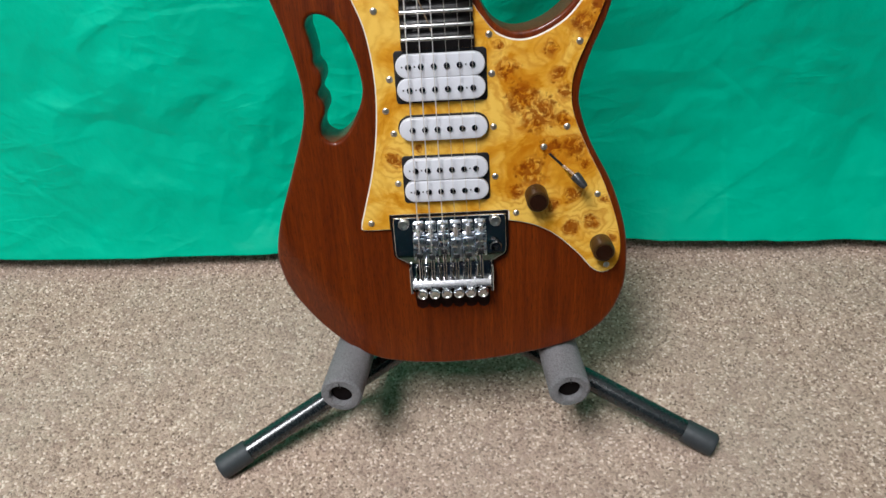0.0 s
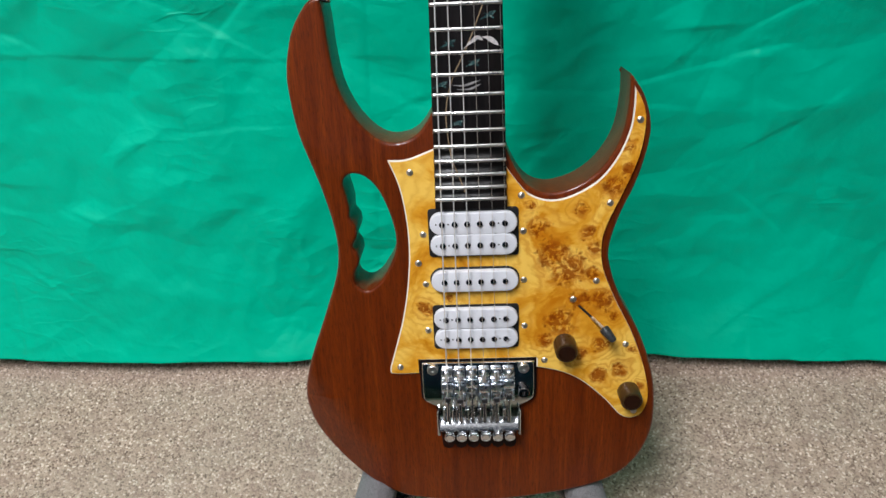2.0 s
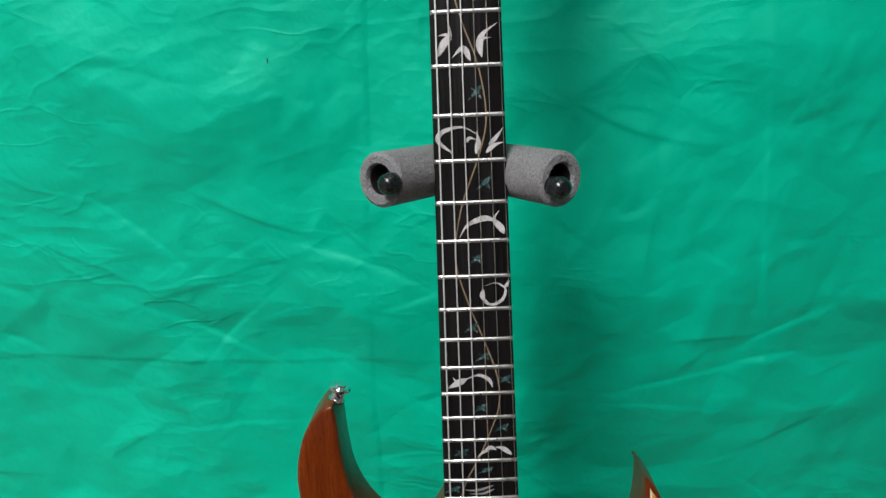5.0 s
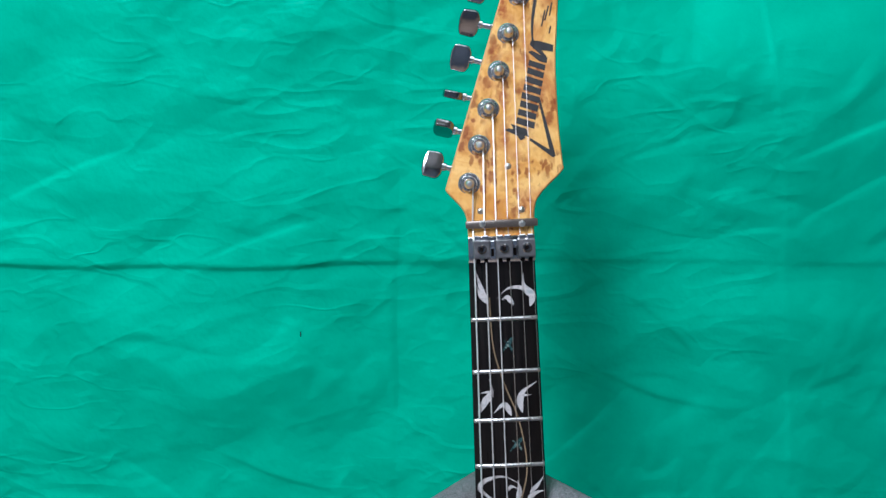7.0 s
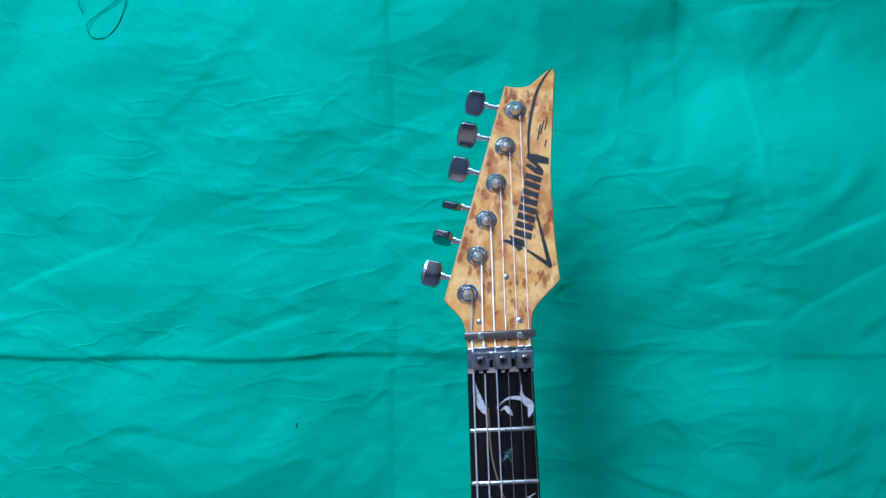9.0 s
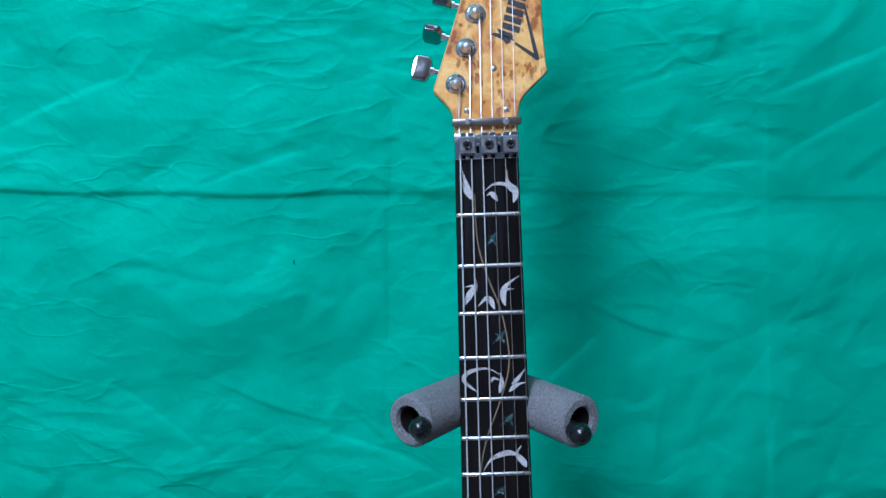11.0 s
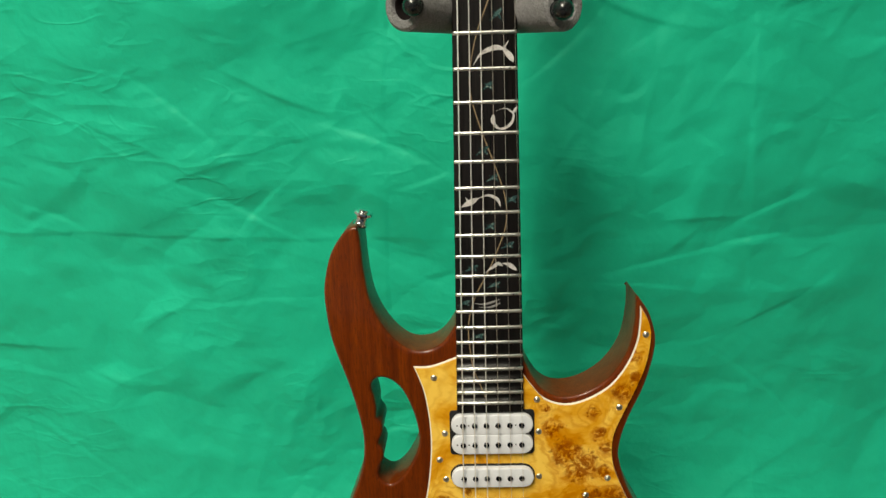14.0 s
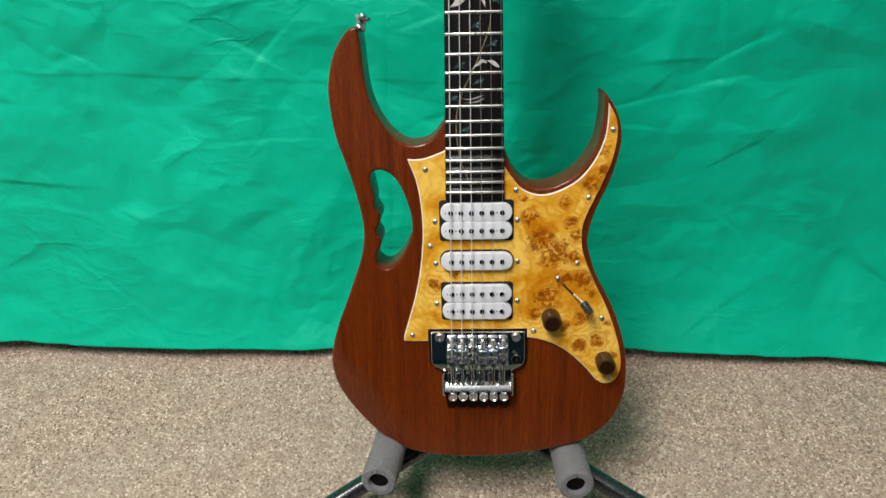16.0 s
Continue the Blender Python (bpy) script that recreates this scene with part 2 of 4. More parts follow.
def foam():
    m = material("grey foam", base=(0.23, 0.225, 0.23), rough=0.9)
    n = Nodes(m)
    f = n.noise(n.coords((1, 1, 1)), 900, 3, 0.7)
    g = n.noise(n.coords((1, 1, 1)), 60, 3, 0.6)
    c = n.ramp(f, (0.35, (0.125, 0.121, 0.125)), (0.65, (0.33, 0.32, 0.33)))
    n.set(Base_Color=n.mix(n.spread(g, 0.4, 0.7, 0, 0.5), c, (0.245, 0.24, 0.25)))
    n.bump(n.calc("ADD", f, n.calc("MULTIPLY", n.noise(n.coords((1, 1, 1)), 330, 3, 0.7, 0.6), 1.6)), 0.9, 0.0022)
    return m


def worn(name, base, rough, metal, spot=(0.5, 0.5, 0.5), coat=0.0):
    m = material(name, base, rough, metal, coat)
    n = Nodes(m)
    f = n.noise(n.coords((1, 1, 1)), 240, 4, 0.65)
    n.set(Base_Color=n.mix(n.spread(f, 0.5, 0.8, 0, 0.3), base, tuple(a * b * 2 for a, b in zip(base, spot))),
          Roughness=n.spread(f, 0.3, 0.75, rough * 0.8, min(1.0, rough * 1.35)))
    return m


def painted(name, base):
    m = material(name, base, 0.7)
    n = Nodes(m)
    f = n.noise(n.coords((1, 1, 1)), 3, 4)
    n.set(Base_Color=n.mix(n.spread(f, 0.35, 0.7, 0, 0.3), base, tuple(a * 0.88 for a in base)))
    n.bump(n.noise(n.coords((1, 1, 1)), 220, 3), 0.2, 0.001)
    return m


WOOD = mahogany()
BURL = burl()
HEAD_BURL = pale_burl()
MAPLE = worn("amber maple", (0.52, 0.28, 0.08), 0.3, 0.0)
BOARD = rosewood()
PEARL = pearl()
ABALONE = abalone()
GREY_PEARL = worn("grey pearl", (0.26, 0.25, 0.25), 0.3, 0.0)
VINE = worn("brass-coloured vine", (0.24, 0.17, 0.10), 0.4, 0.0)
CHROME = worn("chrome", (0.82, 0.83, 0.86), 0.08, 1.0)
MID_CHROME = worn("mid-tone chrome", (0.46, 0.46, 0.48), 0.12, 1.0)
DARK_CHROME = worn("dark-tone chrome", (0.30, 0.29, 0.30), 0.12, 1.0)
STEEL = worn("nickel steel", (0.78, 0.77, 0.75), 0.3, 1.0)
BRASS_WIRE = worn("wound nickel wire", (0.84, 0.82, 0.79), 0.42, 0.6)
PLAIN_WIRE = worn("plain steel wire", (0.66, 0.62, 0.57), 0.38, 1.0)
SCREW_STEEL = worn("brushed screw steel", (0.66, 0.62, 0.55), 0.30, 1.0)
WHITE = worn("white plastic", (0.67, 0.675, 0.72), 0.3, 0.0)
BLACK = worn("black plastic", (0.012, 0.012, 0.013), 0.45, 0.0)
# near-black for hollows and gaps: their shade is put into this colour
SHADE_BLACK = material("black for shaded hollows", (0.006, 0.004, 0.004), 0.7, spec=0.1)
EDGE = worn("cream bevel edge", (0.78, 0.70, 0.60), 0.35, 0.0)
KNOB = worn("brown lacquered knob", (0.052, 0.026, 0.008), 0.3, 0.25)
RUBBER = worn("dark grey rubber", (0.030, 0.036, 0.040), 0.55, 0.0)
TUBE = worn("black painted steel tube", (0.012, 0.016, 0.018), 0.25, 0.0, coat=0.4)
FOAM = foam()
CLOTH = cloth()
CARPET = carpet()
TUFT = carpet(True)
PAINT = painted("grey wall paint", (0.28, 0.28, 0.277))
FAR_PAINT = painted("grey blue for reflections", (0.10, 0.12, 0.16))
CEILING = painted("white ceiling board", (0.68, 0.68, 0.67))
GLOW = material("lit diffuser", (0.9, 0.9, 0.9), 0.5)
GLOW.node_tree.nodes["Principled BSDF"].inputs["Emission Color"].default_value = (1, 0.97, 0.93, 1)
GLOW.node_tree.nodes["Principled BSDF"].inputs["Emission Strength"].default_value = 2.2
INK = worn("black ink", (0.012, 0.011, 0.012), 0.35, 0.0)


# ---- mesh tools ----
def mesh_of(name, bm, mat, angle=35):
    bmesh.ops.recalc_face_normals(bm, faces=bm.faces)
    me = bpy.data.meshes.new(name)
    bm.to_mesh(me)
    bm.free()
    me.materials.append(mat)
    me.polygons.foreach_set("use_smooth", [True] * len(me.polygons))
    me.set_sharp_from_angle(angle=radians(angle))
    return me


def part(name, bm, mat, parent=None, label="", angle=35):
    ob = new(name, mesh_of(name, bm, mat, angle))
    ob.parent = parent
    return tagged(ob, label)


def thing(name, m, label, category, group="", kind=""):
    ob = new(name)
    ob.matrix_world = m
    ob.empty_display_size = 0.05
    return tagged(ob, label, category, group, kind)


def smooth_line(points, closed=True, steps=6):
    """A Catmull-Rom line through control points; a point that is given twice in a row is a corner."""
    out, n = [], len(points)
    for i in range(n if closed else n - 1):
        g = (lambda k: Vector(points[k % n])) if closed else (lambda k: Vector(points[min(max(k, 0), n - 1)]))
        p0, p1, p2, p3 = g(i - 1), g(i), g(i + 1), g(i + 2)
        if (p1 - p2).length < 1e-9:
            continue
        for k in range(steps):
            t = k / steps
            out.append(0.5 * (2 * p1 + (p2 - p0) * t + (2 * p0 - 5 * p1 + 4 * p2 - p3) * t * t + (3 * p1 - p0 - 3 * p2 + p3) * t ** 3))
    if not closed:
        out.append(Vector(points[-1]))
    return out


def slab(outlines, front, thick, r=0.0, res=2):
    """A plate with the given outlines (the first one the rim, others holes) in x and z, its front at y = front; edges rounded by r."""
    cu = bpy.data.curves.new("outline", "CURVE")
    cu.dimensions, cu.fill_mode = "2D", "BOTH"
    cu.extrude, cu.bevel_depth, cu.bevel_resolution, cu.offset = thick / 2 - r, r, res, -r
    for line in outlines:
        s = cu.splines.new("POLY")
        s.points.add(len(line) - 1)
        for q, p in zip(s.points, line):
            q.co = (p[0], p[1], 0, 1)
        s.use_cyclic_u = True
    ob = bpy.data.objects.new("outline", cu)
    me = ob.to_mesh()
    bm = bmesh.new()
    bm.from_mesh(me)
    ob.to_mesh_clear()
    bpy.data.objects.remove(ob)
    bpy.data.curves.remove(cu)
    bmesh.ops.remove_doubles(bm, verts=bm.verts, dist=1e-6)
    bmesh.ops.transform(bm, verts=bm.verts, matrix=Matrix.Translation((0, front + thick / 2, 0)) @ pose(0, 0, 0, 90))
    return bm


def box(x0, x1, y0, y1, z0, z1, r=0.0, seg=2):
    bm = bmesh.new()
    bmesh.ops.create_cube(bm, size=1)
    for v in bm.verts:
        v.co = Vector(((x0 + x1) / 2 + v.co.x * (x1 - x0), (y0 + y1) / 2 + v.co.y * (y1 - y0), (z0 + z1) / 2 + v.co.z * (z1 - z0)))
    if r:
        bmesh.ops.bevel(bm, geom=bm.edges[:], offset=r, segments=seg, affect="EDGES", profile=0.5)
    return bm


def along(a, b):
    """The pose at a whose z axis points to b."""
    a, b = Vector(a), Vector(b)
    return Matrix.Translation(a) @ (b - a).to_track_quat("Z", "Y").to_matrix().to_4x4()


def lathe(profile, a, b, seg=24):
    """Turns (radius, distance from a) about the line from a towards b. The ends close where the radius is 0."""
    bm = bmesh.new()
    rings = []
    for r, h in profile:
        rings.append([bm.verts.new((0, 0, h))] if r <= 0 else
                     [bm.verts.new((r * math.cos(2 * math.pi * k / seg), r * math.sin(2 * math.pi * k / seg), h)) for k in range(seg)])
    for p, q in zip(rings, rings[1:]):
        for k in range(seg):
            j = (k + 1) % seg
            if len(p) == 1 and len(q) > 1:
                bm.faces.new((p[0], q[j], q[k]))
            elif len(q) == 1 and len(p) > 1:
                bm.faces.new((p[k], p[j], q[0]))
            elif len(p) > 1:
                bm.faces.new((p[k], p[j], q[j], q[k]))
    bmesh.ops.transform(bm, verts=bm.verts, matrix=along(a, b))
    return bm


def rod(a, b, r, seg=16, e=None):
    """A closed round bar with slightly rounded ends."""
    e = min(r * 0.25, 0.001) if e is None else e
    h = (Vector(b) - Vector(a)).length
    return lathe([(0, 0), (r - e, 0), (r, e), (r, h - e), (r - e, h), (0, h)], a, b, seg)


def pipe(points, r, seg=8):
    """A round wire or bar along a line of points."""
    bm, rings = bmesh.new(), []
    pts = [Vector(p) for p in points]
    for i, p in enumerate(pts):
        d = (pts[min(i + 1, len(pts) - 1)] - pts[max(i - 1, 0)]).normalized()
        q = d.to_track_quat("Z", "Y").to_matrix()
        rings.append([bm.verts.new(p + q @ Vector((r * math.cos(2 * math.pi * k / seg), r * math.sin(2 * math.pi * k / seg), 0))) for k in range(seg)])
    for a, b in zip(rings, rings[1:]):
        for k in range(seg):
            bm.faces.new((a[k], a[(k + 1) % seg], b[(k + 1) % seg], b[k]))
    bm.faces.new(rings[0][::-1])
    bm.faces.new(rings[-1])
    return bm


def joined(*bms):
    out = bms[0]
    for b in bms[1:]:
        me = bpy.data.meshes.new("join")
        b.to_mesh(me)
        b.free()
        out.from_mesh(me)
        bpy.data.meshes.remove(me)
    return out


def mm(points):
    return [(x / 1000, z / 1000) for x, z in points]


def pill(cx, cz, w, h, seg=10):
    r = h / 2
    out = []
    for s, start in ((1, -90), (-1, 90)):
        for k in range(seg + 1):
            a = radians(start + 180 * k / seg)
            out.append((cx + s * (w / 2 - r) + r * math.cos(a), cz + r * math.sin(a)))
    return out


def rounded(x0, x1, z0, z1, r, seg=5):
    out = []
    for cx, cz, a0 in ((x1 - r, z0 + r, -90), (x1 - r, z1 - r, 0), (x0 + r, z1 - r, 90), (x0 + r, z0 + r, 180)):
        for k in range(seg + 1):
            a = radians(a0 + 90 * k / seg)
            out.append((cx + r * math.cos(a), cz + r * math.sin(a)))
    return out


# ---- the room ----
def solid(name, bm, mat, label, category=""):
    return tagged(part(name, bm, mat, None, label), "", category or name.split("_")[0], "", "structure")


solid("floor", box(-2.4, 2.4, -3.4, 1.72, -0.1, 0.0), CARPET, "beige and grey speckled loop pile carpet floor")
# unseen; set back and white to bounce light under the cloth's hem
solid("wall_north", box(-2.4, 2.4, 1.6, 1.72, 0.0, 2.6), CEILING, "plain white unseen wall behind the green cloth, bouncing light under its hem")
# unseen; its dark grey blue is chosen for what the chrome mirrors
solid("wall_south", box(-2.4, 2.4, -3.52, -3.4, 0.0, 2.6), FAR_PAINT, "plain unseen wall, made dark grey blue for the chrome to mirror")
solid("wall_west", box(-2.52, -2.4, -3.4, 1.6, 0.0, 2.6), PAINT, "plain grey painted wall")
solid("wall_east", box(2.4, 2.52, -3.4, 1.6, 0.0, 2.6), PAINT, "plain grey painted wall")
solid("ceiling", box(-2.4, 2.4, -3.4, 1.6, 2.6, 2.7), CEILING, "plain white ceiling")


def ceiling_light(x, y, k=1.0, h=1.0):
    t = thing("ceiling_light", Matrix.Translation((x, y, 2.6)), "white recessed fluorescent ceiling light panel", "ceiling light", "ceiling lights")
    w, l = 0.28 * k, 0.58 * h
    part("frame", joined(box(-w - 0.03, -w, -l - 0.03, l + 0.03, -0.035, 0.0), box(w, w + 0.03, -l - 0.03, l + 0.03, -0.035, 0.0),
                         box(-w, w, -l - 0.03, -l, -0.035, 0.0), box(-w, w, l, l + 0.03, -0.035, 0.0)), CEILING, t)
    part("diffuser", box(-w, w, -l, l, -0.02, -0.012), GLOW, t, "glowing white diffuser")


ceiling_light(-0.75, -1.35, 1.55, 1.27)
ceiling_light(0.30, -0.10)


def bench():
    """Added, unseen low padded block behind the camera's stand; the chrome mirrors its navy."""
    t = thing("bench", Matrix.Translation((0.03, -0.56, 0)), "low dark navy blue padded block, added unseen for the chrome to mirror", "bench")
    cloth_blue = painted("navy for chrome reflections", (0.008, 0.018, 0.058))
    part("base", box(-0.50, 0.50, -0.16, 0.16, 0.0, 0.05, 0.004), BLACK, t)
    part("seat", box(-0.52, 0.52, -0.18, 0.18, 0.05, 0.41, 0.025, 3), cloth_blue, t, "navy blue padded block that the chrome mirrors")


bench()


# ---- green backdrop cloth ----
CREASES = (
    (-0.337, 0.562, -0.75, 0.060, 0.0020), (-0.412, 0.533, -0.45, 0.060, -0.0018), (-0.264, 0.534, 0.52, 0.050, 0.0016), (-0.321, 0.497, 0.31, 0.070, -0.0014),
    (-0.322, 0.463, -0.46, 0.065, 0.0018), (-0.520, 0.436, -0.50, 0.040, 0.0024), (-0.287, 0.324, 0.06, 0.080, 0.0016), (-0.406, 0.298, 0.57, 0.045, -0.0014),
    (0.326, 0.439, 0.50, 0.040, 0.0026), (0.252, 0.430, 0.02, 0.040, -0.0022), (0.311, 0.401, 0.17, 0.045, 0.0026), (0.229, 0.381, 0.22, 0.070, 0.0022),
    (0.296, 0.510, 1.58, 0.050, 0.0018), (0.345, 0.302, 0.54, 0.050, -0.0014), (-0.400, 0.905, 0.36, 0.080, 0.0024), (-0.220, 0.840, 0.30, 0.060, 0.0022),
    (0.180, 0.915, 0.26, 0.060, 0.0018), (0.330, 0.860, 0.50, 0.060, 0.0018),
)


def facets(X, Z, size, long, turn, rng):
    """Heights of a sheet crumpled into flat three-sided facets."""
    u = (X * math.cos(turn) + Z * math.sin(turn)) / (size * long) + 40
    v = (Z * math.cos(turn) - X * math.sin(turn)) / size + 40
    a, b = rng.uniform(0, 6.3, 2)
    u, v = u + 0.42 * np.sin(1.9 * v + a) + 0.2 * np.sin(4.3 * v + b), v + 0.42 * np.sin(1.7 * u + b) + 0.2 * np.sin(3.9 * u + a)
    i, j = np.floor(u).astype(int) % 128, np.floor(v).astype(int) % 128
    p, q = u % 1, v % 1
    H = rng.normal(0, 1, (129, 129))
    D = rng.random((128, 128))[i, j] < 0.5
    h00, h10, h01, h11 = H[i, j], H[i + 1, j], H[i, j + 1], H[i + 1, j + 1]
    one = np.where(p >= q, h00 + p * (h10 - h00) + q * (h11 - h10), h00 + q * (h01 - h00) + p * (h11 - h01))
    two = np.where(p + q <= 1, h00 + p * (h10 - h00) + q * (h01 - h00), h11 + (1 - p) * (h01 - h11) + (1 - q) * (h10 - h11))
    return np.where(D, one, two)


def backdrop():
    x = np.concatenate([np.linspace(-1.1, -0.66, 40)[:-1], np.linspace(-0.66, 0.66, 640), np.linspace(0.66, 1.1, 40)[1:]])
    z = np.concatenate([np.linspace(0, 1.24, 600), np.linspace(1.24, 1.75, 50)[1:]])
    nx, nz = len(x), len(z)
    X, Z = np.meshgrid(x, z)
    rng = np.random.default_rng(5)
    Y = 0.327 - 0.006 * X
    # the hem swings forward
    hem = np.exp(-Z / 0.10)
    Y -= hem * (0.038 + 0.036 / (1 + np.exp(-(X - 0.28) / 0.13)) + 0.003 * np.sin(9 * X + 1))
    # long soft swells
    for k in range(10):
        a, f, p = rng.uniform(0, math.pi), rng.uniform(4, 11), rng.uniform(0, 6.3)
        Y += 0.0022 * np.sin(f * (X * math.cos(a) + Z * math.sin(a)) + p)
    # crumpled flat facets of several sizes, the small ones in patches
    patch = 0.5 + 0.5 * np.sin(5.1 * X + 2.0 * np.sin(3.3 * Z + 1) + 0.6) * np.sin(6.3 * Z - 1.7 * np.sin(4.1 * X) + 0.4)
    for size, long, turn, high, shy in ((0.135, 1.15, 0.55, 0.0044, 0.0), (0.074, 1.2, -0.45, 0.0026, 0.2), (0.040, 1.2, 0.15, 0.00125, 0.5), (0.023, 1.2, 0.9, 0.00068, 0.8)):
        Y += facets(X, Z, size, long, turn, rng) * high * (1 - shy + shy * patch)
    # pressed fold lines, upright: place at the floor, lean, which way, lowest point
    for c, lean, s, low in ((-0.1283, 0.045, 1, 0.0), (0.360, -0.110, -1, 0.0), (-0.62, 0.03, -1, 0.0), (0.98, 0.0, 1, 0.0)):
        d = X - c - lean * Z - 0.003 * np.sin(9 * Z) - 0.0015 * np.sin(31 * Z + c)
        on = 0.45 + 0.55 * np.sin(7 * Z + 3 * c) ** 2
        Y += s * on * (0.0010 * np.exp(-np.abs(d) / 0.003) + 0.0008 * np.tanh(d / 0.004) * np.exp(-np.abs(d) / 0.03))
    # a panel of the upper part turned away towards a ridge; the shape makes a dark band
    rise = 1 / (1 + np.exp(-(Z - 1.02) / 0.025))
    Y += 0.062 * rise * np.interp(X, [-0.10, 0.05, 0.178, 0.183, 0.26, 0.60], [0.0, 0.30, 0.97, 1.0, 0.96, 1.10])
    # the upper part hangs forward, a lean added to dim the cloth there
    over = 1 / (1 + np.exp(-(X - 0.01) / 0.05)) * (1 - 0.3 / (1 + np.exp(-(X - 0.185) / 0.004)))
    Y -= 0.24 * over * 0.03 * (np.logaddexp(0, (Z - 1.03) / 0.03) - np.logaddexp(0, (Z - 1.20) / 0.03))
    # pressed fold lines, level
    for c, fall, s in ((0.8035, 0.0400, 0.8), (0.400, 0.028, 0.30), (1.33, 0.05, 0.6)):
        d = Z - c + fall * X - 0.0022 * np.sin(6 * X + 1) - 0.0012 * np.sin(37 * X)
        f = s * (0.34 + 0.66 / (1 + np.exp((X + 0.09) / 0.02)))
        Y -= f * (0.0015 * np.exp(-np.abs(d) / 0.0035) + 0.0024 * np.tanh(d / 0.0025) * np.exp(-np.abs(d) / 0.028))
    # the plainest creases: middle, slope, half length, height
    for cx, cz, a, l, h in CREASES:
        u = (X - cx) * math.cos(a) + (Z - cz) * math.sin(a)
        v = -(X - cx) * math.sin(a) + (Z - cz) * math.cos(a) + 0.05 * u * u / l
        Y += 0.62 * h * np.exp(-(u / l) ** 4) * (np.exp(-np.abs(v) / 0.0045) + 0.7 * np.tanh(v / 0.004) * np.exp(-np.abs(v) / 0.02))
    # many small random creases in patches
    for k in range(400):
        cx, cz = rng.uniform(-1.1, 1.1), rng.uniform(0.03, 1.4)
        a = rng.choice([rng.uniform(-0.7, 0.5), rng.uniform(-0.9, -0.2), rng.uniform(0, math.pi)])
        l, w, h = rng.uniform(0.015, 0.07), rng.uniform(0.0028, 0.0050), rng.normal(0, 0.00078)
        i0, i1 = np.searchsorted(x, (cx - 2.2 * l - 0.02, cx + 2.2 * l + 0.02))
        j0, j1 = np.searchsorted(z, (cz - 2.2 * l - 0.02, cz + 2.2 * l + 0.02))
        U, V = X[j0:j1, i0:i1] - cx, Z[j0:j1, i0:i1] - cz
        u = U * math.cos(a) + V * math.sin(a)
        v = -U * math.sin(a) + V * math.cos(a) + rng.uniform(-0.12, 0.12) * u * u / l
        Y[j0:j1, i0:i1] += h * np.exp(-(u / l) ** 2) * (np.exp(-np.abs(v) / w) + 0.9 * np.tanh(v / w) * np.exp(-np.abs(v) / (4 * w)))
    ZZ = Z + (1 - Z / 1.75) * (0.0245 - 0.003 * X + 0.0015 * np.sin(6 * X) + 0.0012 * np.sin(17 * X + 2))
    co = np.stack([X, Y, ZZ], -1).reshape(-1, 3)
    me = bpy.data.meshes.new("backdrop")
    faces = [(j * nx + i, j * nx + i + 1, (j + 1) * nx + i + 1, (j + 1) * nx + i) for j in range(nz - 1) for i in range(nx - 1)]
    me.from_pydata(co.tolist(), [], faces)
    me.polygons.foreach_set("use_smooth", [True] * len(me.polygons))
    me.materials.append(CLOTH)
    ob = new("backdrop", me)
    s = ob.modifiers.new("thickness", "SOLIDIFY")
    s.thickness, s.offset = 0.0006, 1
    i, j = int(np.argmin(np.abs(x + 0.187))), int(np.argmin(np.abs(z - 0.745)))
    bm = slab([smooth_line([(-0.1874, 0.757), (-0.1866, 0.756), (-0.1869, 0.752), (-0.1873, 0.750), (-0.1878, 0.753)])], float(Y[j, i]) - 0.0016, 0.0006)
    part("stain", bm, INK, ob, "small dark fleck")
    tagged(ob, "wrinkled green cloth backdrop with pressed fold lines, hanging to the carpet", "backdrop", "", "structure")


backdrop()

def loose_thread(points, name="loose_thread"):
    line = smooth_line(points, False, 5)
    ob = part(name, pipe([(p.x, 0.3185 + 0.0015 * math.sin(40 * p.x), p.y) for p in line], 0.00032, 5), THREAD, None, "thin dark loose thread hanging on the green cloth")
    tagged(ob, "", "thread")


THREAD = worn("dark green thread", (0.01, 0.06, 0.05), 0.8, 0.0)
loose_thread([(-0.342, 1.176), (-0.342, 1.162), (-0.342, 1.148), (-0.340, 1.139)])
loose_thread([(-0.289, 1.167), (-0.296, 1.159), (-0.321, 1.143), (-0.336, 1.133), (-0.338, 1.126), (-0.334, 1.120), (-0.323, 1.120), (-0.312, 1.130), (-0.305, 1.143), (-0.301, 1.154), (-0.294, 1.165)])

# ---- the electric guitar, in its own axes ----
guitar = thing("electric_guitar", G, "mahogany electric guitar with an amber burl pickguard, resting on a stand", "guitar")
TOP = 0.0085            # the body's front face lies this far behind the fret tops
CX = 0.0012             # middle of the pickups and the bridge

RIM = mm([(-104, 314), (-104, 314), (-111, 312), (-118, 305), (-127, 290), (-133, 268), (-134, 248), (-130, 215), (-118, 174), (-111, 142), (-109.3, 119),
          (-113, 96), (-126, 60), (-142, 19), (-151, -12.5), (-152.7, -34.5), (-146.4, -61.8), (-127.2, -92.2), (-102, -117.2), (-77, -129.5), (-40, -137),
          (3, -138.8), (45, -135), (95, -125), (124, -112), (142.5, -93), (153.2, -68), (155.8, -42), (152.2, -6), (139.4, 34),
          (120.6, 71), (111, 99), (109.8, 116), (116.3, 141), (128.3, 170), (135.3, 197), (136.3, 216), (130, 236.5),
          (119, 252.6), (119, 252.6), (119, 230), (114.3, 203.5), (101, 181.5), (82, 167.5), (61, 162.6), (45, 169), (34, 185),
          (26, 206), (26, 206), (-26, 231), (-26, 231), (-38, 214), (-52, 207), (-68, 209), (-84, 224), (-96, 248), (-100.5, 275), (-102, 300)])
